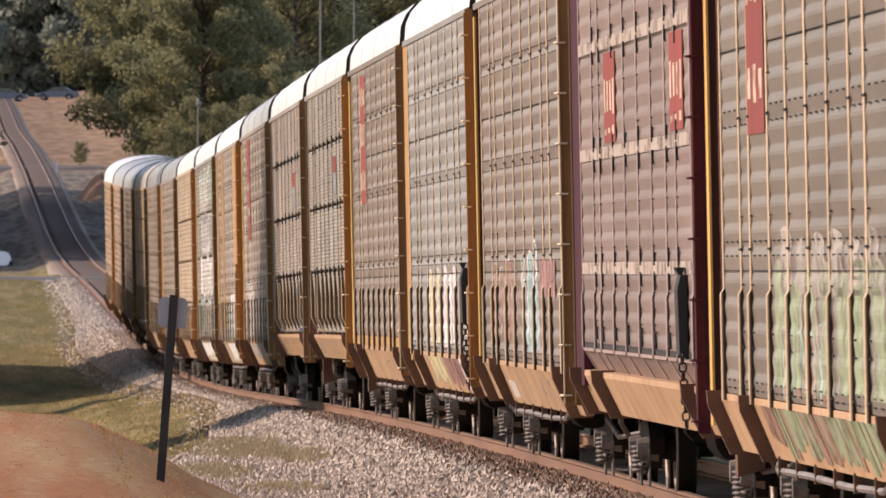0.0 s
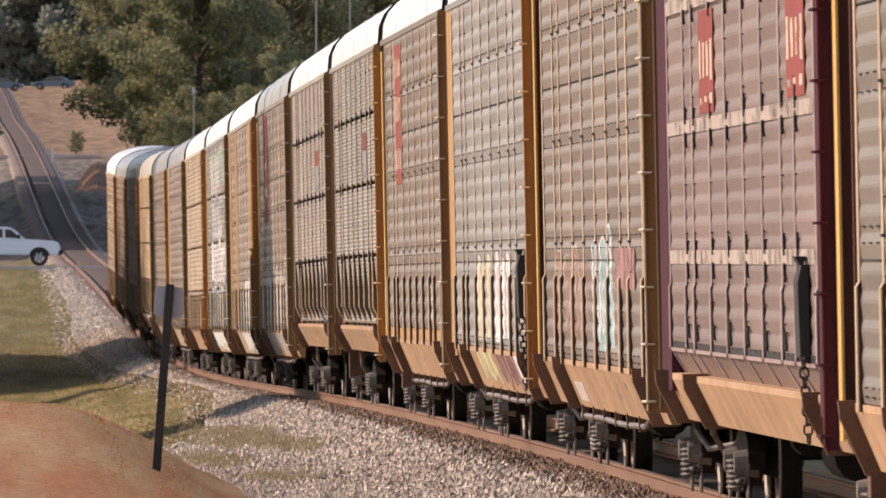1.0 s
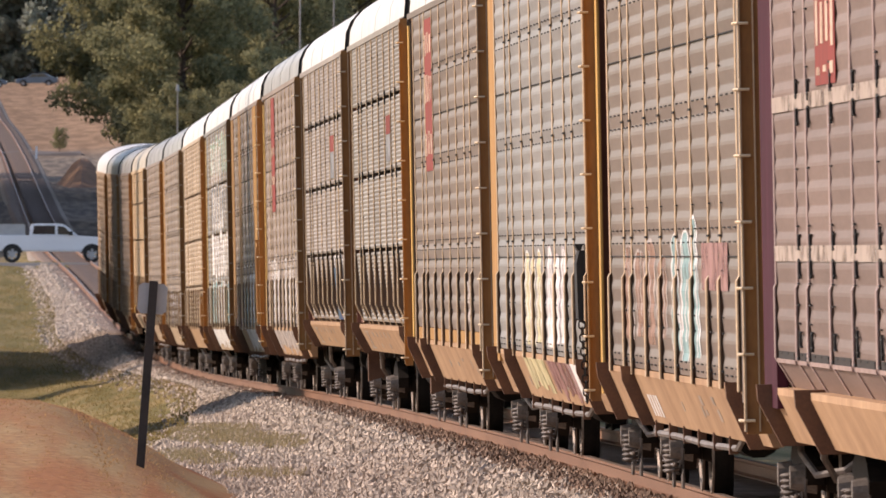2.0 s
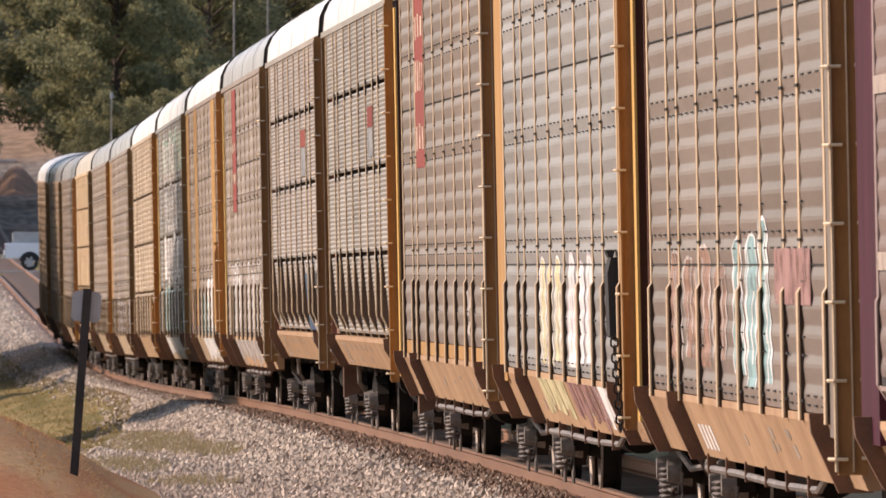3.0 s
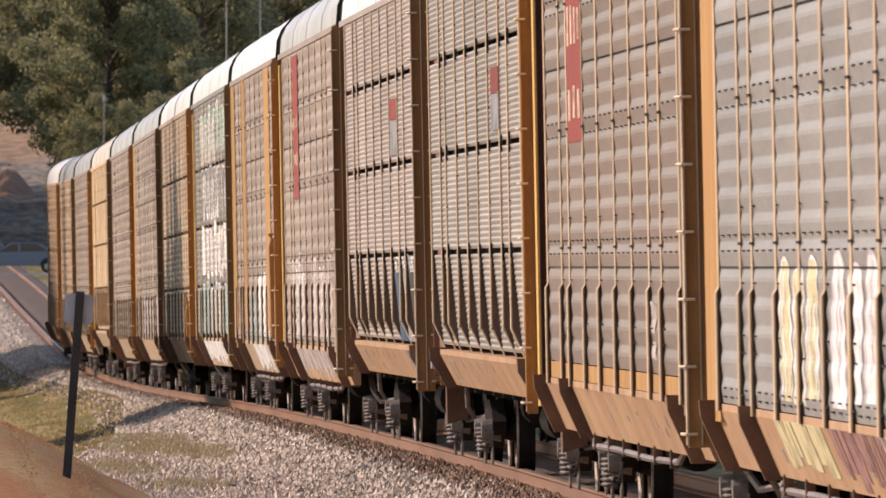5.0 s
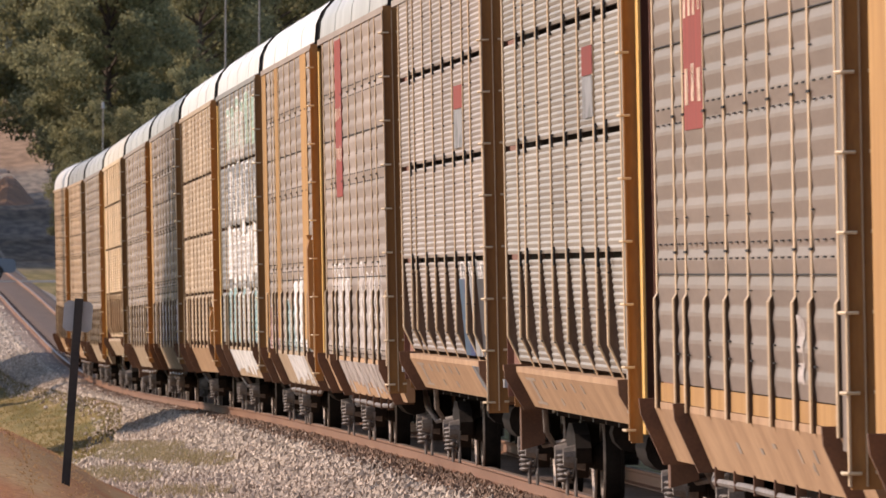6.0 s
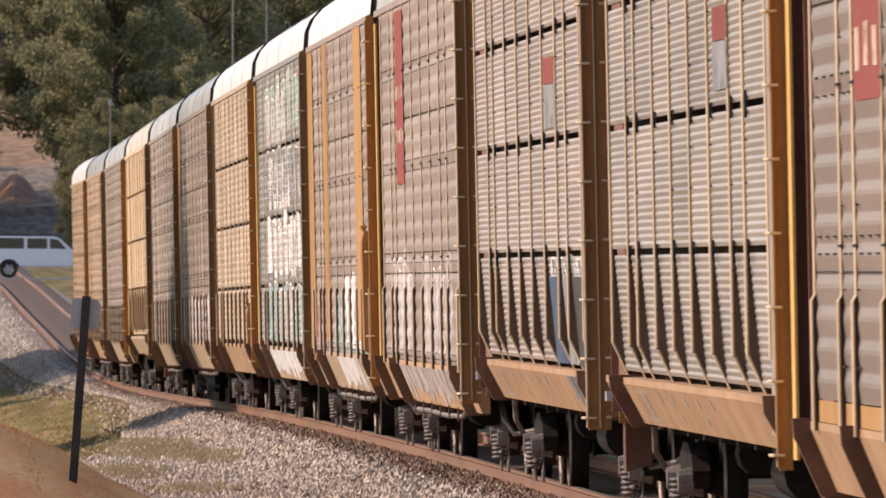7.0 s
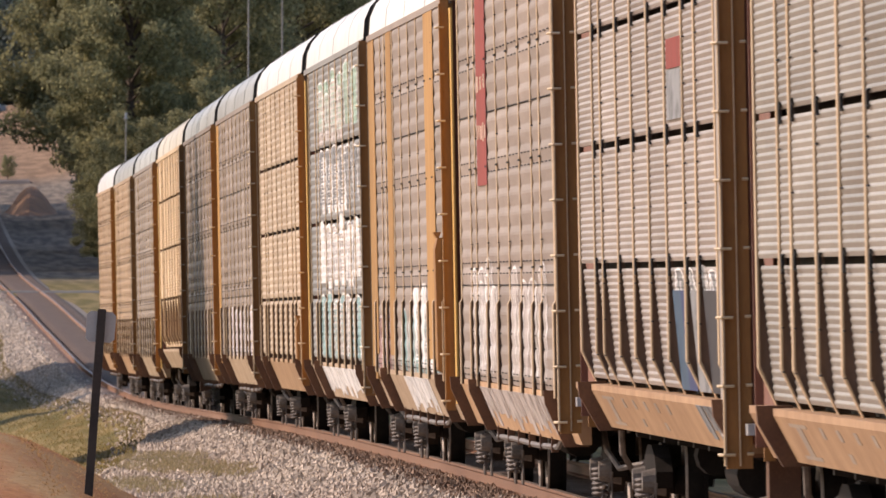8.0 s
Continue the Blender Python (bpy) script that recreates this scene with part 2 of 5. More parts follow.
def land(x, y):
    """Height of the ground."""
    z = grade(y) - 0.70 + 0.36 * step(4.9, 6.3, x) * step(250, 330, y)
    # grass swale beside the line
    z = z - 0.4 * step(5.0, 3.2, x) * step(250, 320, y) * step(540, 440, y)
    # clay bank near the camera
    z = z + np.interp(x, [-3, 0.9, 1.5, 2.0, 2.6, 3.13, 3.9], [1.0, 1.17, 1.14, 0.98, 0.64, 0.30, 0.0]) * step(128, 190, y) * step(240, 192, y)
    z = z - (grade(y) - 0.02) * step(250, 200, y) * step(5.0, 3.0, x)
    # rising ground past the crossing, and the cutting slope to the woods
    z = z + 0.5 * step(740, 782, y) * step(840, 800, y) * (0.4 + 0.6 * step(5.8, 5.0, x))
    z = z + 0.05 * np.sin(x * 1.7 + y * 0.11) * np.sin(y * 0.07) * step(5.5, 4.0, x)
    z = z + 2.5 * step(12, 30, x) * step(600, 900, y)
    return z


def build_ground():
    xs = np.concatenate([[-400, -200, -100, -60, -40, -25, -15, -8, -4], np.arange(-2, 14.01, 0.32), [16, 19, 23, 28, 35, 45, 60, 90, 150, 300, 600]])
    ys = np.concatenate([[-150, -60, 0, 60], np.arange(100, 560, 2.5), np.arange(560, 1300, 8.0), np.arange(1300, 2400, 50.0), [2600, 3200, 4500]])
    X, Y = np.meshgrid(xs, ys)
    Z = land(X, Y)
    n = len(xs)
    faces = [(j * n + i, j * n + i + 1, (j + 1) * n + i + 1, (j + 1) * n + i) for j in range(len(ys) - 1) for i in range(n - 1)]
    me = raw("ground", np.stack([X, Y, Z], -1).reshape(-1, 3).tolist(), faces, ground_material())
    me.polygons.foreach_set("use_smooth", [True] * len(me.polygons))
    return tagged(new("ground", me), "dry grass and red clay ground beside the railway", "ground", kind="structure")


def ground_material():
    m = bpy.data.materials.new("grass_and_clay")
    m.use_nodes = True
    n, l = m.node_tree.nodes, m.node_tree.links
    bs = n["Principled BSDF"]
    co = n.new("ShaderNodeTexCoord")
    mp = n.new("ShaderNodeMapping")
    mp.inputs["Scale"].default_value = (1, 0.06, 1)
    l.new(co.outputs["Object"], mp.inputs[0])

    def noise_at(scale, detail=6, vec=None):
        x = n.new("ShaderNodeTexNoise")
        x.inputs["Scale"].default_value, x.inputs["Detail"].default_value = scale, detail
        l.new(vec or mp.outputs[0], x.inputs["Vector"])
        return x.outputs[0]

    def mixc(f, a, b):
        x = n.new("ShaderNodeMix")
        x.data_type = "RGBA"
        l.new(f, x.inputs[0])
        for i, c in ((6, a), (7, b)):
            if isinstance(c, tuple):
                x.inputs[i].default_value = (*c, 1)
            else:
                l.new(c, x.inputs[i])
        return x.outputs[2]

    def rng(v, a, b):
        x = n.new("ShaderNodeMapRange")
        x.inputs[1].default_value, x.inputs[2].default_value = a, b
        l.new(v, x.inputs[0])
        return x.outputs[0]
    grass = mixc(rng(noise_at(1.3), 0.42, 0.6), (0.14, 0.118, 0.045), (0.245, 0.185, 0.085))
    clay = mixc(rng(noise_at(1.1), 0.42, 0.6), (0.33, 0.15, 0.07), (0.36, 0.24, 0.125))
    sp = n.new("ShaderNodeSeparateXYZ")
    l.new(co.outputs["Object"], sp.inputs[0])
    near = rng(sp.outputs[1], 245, 215)
    base = mixc(near, grass, clay)
    base = mixc(rng(sp.outputs[1], 850, 905), base, mixc(rng(noise_at(1.6), 0.4, 0.6), (0.12, 0.10, 0.085), (0.24, 0.195, 0.15)))
    far = rng(sp.outputs[1], 1235, 1300)
    base = mixc(far, base, mixc(rng(noise_at(0.9), 0.4, 0.6), (0.20, 0.125, 0.075), (0.31, 0.20, 0.125)))
    fine = noise_at(9, 8, co.outputs["Object"])
    dark = mixc(rng(fine, 0.35, 0.65), (0.75, 0.75, 0.75), (1.15, 1.15, 1.1))
    mul = n.new("ShaderNodeMix")
    mul.data_type, mul.blend_type = "RGBA", "MULTIPLY"
    mul.inputs[0].default_value = 1
    l.new(base, mul.inputs[6])
    l.new(dark, mul.inputs[7])
    l.new(mul.outputs[2], bs.inputs["Base Color"])
    bs.inputs["Roughness"].default_value, bs.inputs["Specular IOR Level"].default_value = 0.95, 0.1
    bp = n.new("ShaderNodeBump")
    bp.inputs["Strength"].default_value, bp.inputs["Distance"].default_value = 0.7, 0.05
    l.new(fine, bp.inputs["Height"])
    l.new(bp.outputs[0], bs.inputs["Normal"])
    return m


def strip(name, xa, xb, y0, y1, lift, material, label, cross=4, dy=4.0):
    """A thin bed that follows the line, between two edges given as functions of the distance."""
    ys = np.arange(y0, y1 + 0.1, dy)
    v, f = [], []
    for y in ys:
        for i in range(cross + 1):
            x = xa(y) + (xb(y) - xa(y)) * i / cross
            v.append((x, y, lift(x, y) - (0.25 if i in (0, cross) else 0)))
    for j in range(len(ys) - 1):
        for i in range(cross):
            k = j * (cross + 1) + i
            f.append((k, k + 1, k + cross + 2, k + cross + 1))
    ob = new(name, raw(name, v, f, material))
    ob.data.polygons.foreach_set("use_smooth", [True] * len(f))
    return tagged(ob, label, name.replace("_", " "), kind="structure")


def gravel_edge(y):
    return float(np.interp(y, [120, 200, 240, 280, 300, 320, 360, 450, 500, 560, 700, 900, 2000], [2.3, 2.8, 3.6, 4.8, 5.15, 5.65, 6.2, 6.2, 5.6, 5.3, 5.8, 6.1, 6.1])) + 0.12 * math.sin(y * 0.021) + 0.07 * math.sin(y * 0.05 + 1)


def bed(x, y):
    """Top of the ballast: a crown under the rails, a shoulder, and a spread of gravel beyond it."""
    c = np.abs(x - TRACK_X)
    return grade(y) - 0.25 - 0.30 * step(1.35, 2.6, c) + 0.035 * step(3.4, 2.6, c) - 0.04 * step(3.0, 5.0, c)


def build_track():
    strip("ballast_bed", gravel_edge, lambda y: TRACK_X + (2.9 if y < 800 else 2.0), 80, 2000, lambda x, y: float(bed(x, y)), M["gravel"], "pale crushed limestone ballast under the railway", 14)
    def fouled(x, y):
        return float(bed(x, y)) + 0.03 + (0.05 + 0.012 * math.sin(y * 0.9) * math.sin(y * 0.17 + x)) * float(step(300, 340, y))
    strip("track_shoulder", lambda y: TRACK_X - 1.62 - 0.08 * math.sin(y * 0.7), lambda y: TRACK_X - 0.66, 90, 1990, fouled, M["track_bed"], "brown rust-stained ballast outside the rail", 5)
    # besides the oil stain, the train's shade is put into this strip's colour
    strip("track_bed", lambda y: TRACK_X - 0.66, lambda y: TRACK_X + 1.7, 90, 1990, lambda x, y: fouled(x, y) + 0.004, M["shaded_bed"], "oil-stained ballast between the rails, darkened for the train's shade", 8)
    line = tagged(new("railway_track"), "rusty steel rails on dark timber ties in ballast", "railway track", kind="structure")
    prof = [(-0.075, 0.0), (0.075, 0.0), (0.075, 0.012), (0.012, 0.03), (0.012, 0.125), (0.036, 0.14), (0.036, 0.168), (-0.036, 0.168), (-0.036, 0.14), (-0.012, 0.125), (-0.012, 0.03), (-0.075, 0.012)]
    ys = np.concatenate([np.arange(60, 1000, 8.0), np.arange(1000, 2000, 25.0)])
    for side in (-1, 1):
        v, f = [], []
        k = len(prof)
        for y in ys:
            z = float(grade(y)) - 0.168
            v += [(TRACK_X + side * 0.7525 + p[0], y, z + p[1]) for p in prof]
        for j in range(len(ys) - 1):
            for i in range(k):
                f.append((j * k + i, j * k + (i + 1) % k, (j + 1) * k + (i + 1) % k, (j + 1) * k + i))
        me = raw("rail", v, f, M["rail"])
        me.materials.append(M["rail_top"])
        me.polygons.foreach_set("material_index", [1 if i % k == 6 else 0 for i in range(len(f))])
        part("rail", me, line)
    tie = shared("tie", M["tie"], lambda bm: box(bm, -1.3, 1.3, -0.115, 0.115, -0.36, -0.172))
    for i in range(300):
        y = 148 + i * 0.56
        part("tie", tie, line, at=pose(TRACK_X, y, float(grade(y))))
    rest = bmesh.new()
    for i in range(2980):
        y = 316 + i * 0.56
        z = float(grade(y))
        box(rest, TRACK_X - 1.3, TRACK_X + 1.3, y - 0.115, y + 0.115, z - 0.36, z - 0.172)
    tagged(part("ties", mesh(rest, M["tie"]), line), kind="stuff")
    return line


def build_stones():
    """Loose crushed stone over the bed, thinner and darker-bedded towards the ties."""
    rng = np.random.RandomState(4)
    n = 120000
    y = 128 + 660 * rng.rand(n) ** 1.9
    edge = np.array([gravel_edge(v) for v in y]) - 0.1
    x = edge + (TRACK_X - 0.95 - edge) * rng.rand(n)
    keep = (np.abs(x - TRACK_X) > 1.28 + 0.25 * rng.rand(n)) | (rng.rand(n) < 0.06)
    x, y = x[keep], y[keep]
    n = len(x)
    loose = (rng.rand(n) < 0.10) & (y > 236)
    x = np.where(loose, np.array([gravel_edge(v) for v in y]) - 0.05 - np.abs(rng.normal(0, 0.28, n)), x)
    r = rng.uniform(0.018, 0.05, n) * np.interp(y, [128, 350, 780], [1.0, 1.1, 1.9])
    z = np.where(loose, land(x, y), bed(x, y) + 0.03 * (x > TRACK_X - 1.62)) + r * 0.35
    c = np.stack([x, y, z], 1)
    base = np.array([(1, 0, 0), (0, 1, 0), (-1, 0, 0), (0, -1, 0), (0, 0, 1), (0, 0, -1)], float)
    v = c[:, None, :] + base[None] * r[:, None, None] * rng.uniform(0.55, 1.25, (n, 6, 1)) + rng.normal(0, 0.25, (n, 6, 3)) * r[:, None, None]
    tri = np.array([(0, 1, 4), (1, 2, 4), (2, 3, 4), (3, 0, 4), (1, 0, 5), (2, 1, 5), (3, 2, 5), (0, 3, 5)])
    f = (tri[None] + 6 * np.arange(n)[:, None, None]).reshape(-1, 3)
    ob = new("ballast_stones", raw("ballast_stones", v.reshape(-1, 3).tolist(), f.tolist(), M["stone"]))
    tagged(ob, "loose pale crushed limestone ballast beside the rails", "gravel", kind="stuff")


def build_shoulder_stones():
    """Rust-stained ballast along the foot of the rail."""
    rng = np.random.RandomState(14)
    n = 24000
    y = 118 + 330 * rng.rand(n) ** 1.5
    x = TRACK_X - 0.84 - 0.62 * rng.rand(n) ** 1.7
    r = rng.uniform(0.018, 0.048, n)
    c = np.stack([x, y, bed(x, y) + 0.035 + r * 0.25], 1)
    base = np.array([(1, 0, 0), (0, 1, 0), (-1, 0, 0), (0, -1, 0), (0, 0, 1), (0, 0, -1)], float)
    v = c[:, None, :] + base[None] * r[:, None, None] * rng.uniform(0.55, 1.25, (n, 6, 1)) + rng.normal(0, 0.25, (n, 6, 3)) * r[:, None, None]
    tri = np.array([(0, 1, 4), (1, 2, 4), (2, 3, 4), (3, 0, 4), (1, 0, 5), (2, 1, 5), (3, 2, 5), (0, 3, 5)])
    f = (tri[None] + 6 * np.arange(n)[:, None, None]).reshape(-1, 3)
    ob = new("shoulder_stones", raw("shoulder_stones", v.reshape(-1, 3).tolist(), f.tolist(), M["stone_brown"]))
    tagged(ob, "rust-brown ballast stones along the foot of the rail", "gravel", kind="stuff")


def build_grass():
    """Dry grass tufts on the bank and the verge."""
    rng = np.random.RandomState(8)
    for name, n, y0, y1, lo, hi, material, label in (("bank_grass", 6000, 132, 232, 0.004, 0.014, M["bank_grass"], "close-cropped bleached grass on the clay bank"),
                                                     ("verge_grass", 24000, 232, 780, 0.015, 0.06, M["grass"], "short dry grass along the railway verge")):
        y = rng.uniform(y0, y1, n)
        lim = np.array([gravel_edge(v) for v in y]) + 0.15 + 0.7 * rng.rand(n) ** 3
        left = y * 0.004
        x = left + rng.rand(n) * (lim - left)
        z = np.maximum(land(x, y), np.where(x > lim - 0.7, bed(x, y), -99.0))
        h = rng.uniform(lo, hi, n) * np.where(rng.rand(n) < 0.02, 2.0, 1.0)
        a = rng.rand(n) * 6.28
        v = []
        for q in range(3):
            b = a + q * 2.1
            lean = rng.uniform(0.01, 0.05, n)
            p = np.stack([x, y, z - 0.02], 1)
            s = np.stack([np.cos(b), np.sin(b), 0 * b], 1) * 0.012
            t = np.stack([x + np.cos(b + 1.3) * lean, y + np.sin(b + 1.3) * lean, z + h], 1)
            v.append(np.stack([p - s, p + s, t], 1))
        v = np.concatenate(v).reshape(-1, 3)
        ob = new(name, raw(name, v.tolist(), np.arange(len(v)).reshape(-1, 3).tolist(), material))
        tagged(ob, label, "grass", kind="stuff")
    # weeds that have come up through the gravel
    pts = []
    for cx, cy, rx, ry, n in ((4.7, 252, 0.8, 12, 3600), (5.2, 241, 0.5, 9, 1400), (3.8, 226, 0.6, 10, 1600), (4.9, 268, 0.7, 11, 2200), (4.3, 205, 0.6, 6, 600)):
        a, q = rng.rand(n) * 6.283, rng.rand(n) ** 0.9
        pts.append(np.stack([cx + rx * q * np.cos(a), cy + ry * q * np.sin(a)], 1))
    x, y = np.concatenate(pts).T
    z, h, v = bed(x, y), rng.uniform(0.05, 0.12, len(x)), []
    for q in range(3):
        b = rng.rand(len(x)) * 6.283
        s = np.stack([np.cos(b), np.sin(b), 0 * b], 1) * 0.016
        p = np.stack([x, y, z - 0.02], 1)
        v.append(np.stack([p - s, p + s, p + np.stack([np.cos(b + 1.3) * 0.04, np.sin(b + 1.3) * 0.04, h], 1)], 1))
    v = np.concatenate(v).reshape(-1, 3)
    ob = new("ballast_weeds", raw("ballast_weeds", v.tolist(), np.arange(len(v)).reshape(-1, 3).tolist(), M["weed"]))
    tagged(ob, "thin dry weeds growing through the gravel", "grass", kind="stuff")


def build_road():
    y0, y1 = 783.0, 797.0
    xs = np.arange(-300, 400, 4.0)
    v, f = [], []
    for x in xs:
        for y in (y0, y0 + 0.6, 790, y1 - 0.6, y1):
            e = -0.5 if y in (y0, y1) else 0.0
            v.append((x, y, float(grade(790)) - 0.10 + e))
    for i in range(len(xs) - 1):
        for j in range(4):
            f.append((i * 5 + j, (i + 1) * 5 + j, (i + 1) * 5 + j + 1, i * 5 + j + 1))
    return tagged(new("road", raw("road", v, f, M["road"])), "worn grey asphalt road across the railway", "road", kind="structure")


def build_far_rise():
    """A dirt haul road over the line, a heap of spoil beside it, and scrub."""
    v, f = [], []
    xs = np.arange(-40, 13.1, 1.0)
    for x in xs:
        for y, e in ((1254, -0.5), (1255, -0.12), (1266, 0.08), (1277, 0.16), (1279, -0.5)):
            v.append((x, y, float(grade(1260)) - 0.14 + e + 0.06 * math.sin(x * 1.3 + y)))
    for i in range(len(xs) - 1):
        for j in range(4):
            f.append((i * 5 + j, (i + 1) * 5 + j, (i + 1) * 5 + j + 1, i * 5 + j + 1))
    tagged(new("haul_road", raw("haul_road", v, f, M["haul_road"])), "rutted dirt road over the railway on the far rise", "road", kind="structure")
    rand = random.Random(6)
    for cx, cy, rx, ry, h, label in ((11.8, 1128, 2.4, 14, 1.9, "heap of orange clay spoil beside the track"),):
        ph = [rand.uniform(0, 6) for _ in range(3)]
        v, f, n, m = [], [], 22, 9
        for j in range(m + 1):
            r = j / m
            for i in range(n):
                a = 6.2832 * i / n
                q = r * (1 + 0.14 * math.sin(2 * a + ph[0]) + 0.09 * math.sin(5 * a + ph[1]))
                x, y = cx + rx * q * math.cos(a), cy + ry * q * math.sin(a)
                v.append((x, y, float(land(x, y)) - 0.15 + h * (0.5 + 0.5 * math.cos(math.pi * min(1, r))) * (1 + 0.12 * r * math.sin(3 * a + 6 * r + ph[2]))))
        for j in range(m):
            for i in range(n):
                f.append((j * n + i, (j + 1) * n + i, (j + 1) * n + (i + 1) % n, j * n + (i + 1) % n))
        ob = new("dirt_mound", raw("dirt_mound", v, f, M["clay"]))
        tagged(ob, label, "dirt mound")


# ---- the train ----
PITCH, SPEED, LEAD = 28.5, 19.755, 562.89
RIBS = [-8.8, -6.9, -4.1, -1.3, 1.5, 4.2, 7.1, 8.6]
PANEL_FROM, PANEL_TO, HALF = -11.7, 11.5, 13.4
WALL = -1.575
Z_DECK, Z_EAVE, Z_CREST = 1.13, 5.10, 5.98
LEVELS = {"flare": (1.27, 2.25, 3.25, 4.22, 5.08), "lined": (1.17, 2.0, 2.98, 3.96, 5.08), "plain": (1.135, 2.09, 3.79, 5.08), "fold": (1.36, 2.1, 3.15, 4.1, 5.08)}
WAVES = {"flare": (0.055, 0.009), "lined": (0.10, 0.010), "plain": (0.185, 0.0115), "fold": (0.185, 0.0105)}
GAPS = {"flare": 0.05, "lined": 0.05, "plain": 0.006, "fold": 0.006}
DECKS = {"plain": (0.67, 1.13), "lined": (0.67, 1.13), "flare": (0.88, 1.25), "fold": (0.75, 1.15)}


def corrugated(bm, w, h, wave, depth, lean=0.0):
    """A sheet w long and h high with pressed level waves; it may lean inwards towards its foot."""
    n = max(2, round(h / wave))
    s = h / n
    prof = []
    for i in range(n):
        z = s * i
        prof += [(0.0, z), (-depth, z + s * 0.52), (-depth * 0.9, z + s * 0.66), (0.0, z + s * 0.94)]
    prof.append((0.0, h))
    rows = [[bm.verts.new((x + lean * (1 - z / h), y, z)) for x, z in prof] for y in (-w / 2, w / 2)]
    for i in range(len(prof) - 1):
        bm.faces.new((rows[0][i], rows[1][i], rows[1][i + 1], rows[0][i + 1]))
    back = [bm.verts.new((0.03 + lean * (1 - z / h), y, z)) for y, z in ((-w / 2, 0), (w / 2, 0), (w / 2, h), (-w / 2, h))]
    bm.faces.new(back)
    bm.faces.new((rows[0][0], rows[1][0], back[1], back[0]))
    bm.faces.new((rows[0][-1], rows[1][-1], back[2], back[3]))


def rib_shape(bm, style, h):
    """The pressed cap of an upright: flat against the wall above, standing off it at the foot."""
    if style == "flare":
        prism(bm, [(0.115, 0.0), (0.105, 0.0), (-0.02, 0.27), (-0.02, h), (-0.006, h), (-0.006, 0.28)], "y", -0.1, 0.1)
    elif style == "fold":
        prism(bm, [(0.11, 0.0), (0.10, 0.0), (-0.03, 0.22), (-0.03, 0.72), (-0.016, 0.75), (-0.016, h), (-0.004, h), (-0.004, 0.76), (-0.02, 0.73), (-0.02, 0.23)], "y", -0.09, 0.09)
    else:
        prism(bm, [(-0.03, -0.05), (-0.042, -0.05), (-0.042, 0.78), (-0.018, 0.82), (-0.018, h), (-0.005, h), (-0.005, 0.83), (-0.03, 0.79)], "y", -0.1, 0.1)


def web_shape(bm, style, h):
    """The web between an upright's cap and the wall, coloured dark for its unlit side."""
    if style == "flare":
        prism(bm, [(0.19, 0.0), (0.115, 0.0), (-0.006, 0.28), (-0.006, h), (0.02, h), (0.02, 1.1)], "y", -0.05, 0.05)
    elif style == "fold":
        prism(bm, [(0.16, 0.0), (0.11, 0.0), (-0.02, 0.23), (-0.02, 0.73), (-0.004, 0.76), (-0.004, h), (0.02, h), (0.02, 0.3)], "y", -0.04, 0.04)
    else:
        prism(bm, [(0.02, -0.05), (-0.03, -0.05), (-0.03, 0.79), (-0.005, 0.83), (-0.005, h), (0.02, h)], "y", -0.04, 0.04)


def arch(t, grow=0.0):
    a = math.pi * t
    return (-(1.57 + grow) * math.cos(a), Z_EAVE + (Z_CREST - Z_EAVE + grow) * math.sin(a) ** 0.72)


def roof_shape(bm, w):
    pts = [arch(i / 18) for i in range(19)]
    prism(bm, pts + [(x * 0.97, z - 0.05) for x, z in pts[::-1]], "y", -w / 2, w / 2)


def seam_shape(bm):
    prism(bm, [arch(i / 18, 0.006) for i in range(19)] + [arch(i / 18, -0.02) for i in range(18, -1, -1)], "y", -0.05, 0.05)


def roof_end_shape(bm):
    prism(bm, [arch(i / 18, 0.012) for i in range(19)] + [arch(i / 18, -0.12) for i in range(18, -1, -1)], "y", -0.05, 0.05)


def wheel_shape(bm):
    tube(bm, (-0.07, 0, 0), (0.07, 0, 0), 0.42, 0.42, 20)
    tube(bm, (0.07, 0, 0), (0.10, 0, 0), 0.445, 0.445, 20)
    tube(bm, (-0.16, 0, 0), (-0.07, 0, 0), 0.11, 0.14, 12)


def wheel_rim_shape(bm):
    """The outer band of a wheel's face, lightened to paint in the rim's highlight."""
    rings = [[bm.verts.new((x, r * math.cos(6.2832 * i / 20), r * math.sin(6.2832 * i / 20))) for i in range(20)] for x, r in ((-0.071, 0.34), (-0.088, 0.36), (-0.088, 0.415), (-0.069, 0.424))]
    for a, b in zip(rings, rings[1:]):
        for i in range(20):
            bm.faces.new((a[i], a[(i + 1) % 20], b[(i + 1) % 20], b[i]))


def hanger_shape(bm):
    """A forged loop that hangs down to the rail."""
    bent(bm, [(0, -0.05, 0.46), (0, -0.055, 0.22), (0, -0.03, 0.12), (0, 0.03, 0.12), (0, 0.055, 0.22), (0, 0.05, 0.46)], 0.016, 5)


def frame_shape(bm):
    prism(bm, [(-1.05, 0.36), (-0.72, 0.36), (-0.42, 0.22), (0.42, 0.22), (0.72, 0.36), (1.05, 0.36), (1.12, 0.5), (0.9, 0.62), (0.35, 0.72), (-0.35, 0.72), (-0.9, 0.62), (-1.12, 0.5)], "x", -0.07, 0.07)


def spring_shape(bm):
    ring = []
    for i in range(73):
        a = i / 72 * 6 * 2 * math.pi
        c = Vector((0.058 * math.cos(a), 0.058 * math.sin(a), 0.16 + 0.26 * i / 72))
        u = Vector((math.cos(a), math.sin(a), 0))
        ring.append([bm.verts.new(c + u * 0.014 * math.cos(b) + Vector((0, 0, 0.014 * math.sin(b)))) for b in (0, 1.57, 3.14, 4.71)])
    for p, q in zip(ring, ring[1:]):
        for j in range(4):
            bm.faces.new((p[j], p[(j + 1) % 4], q[(j + 1) % 4], q[j]))


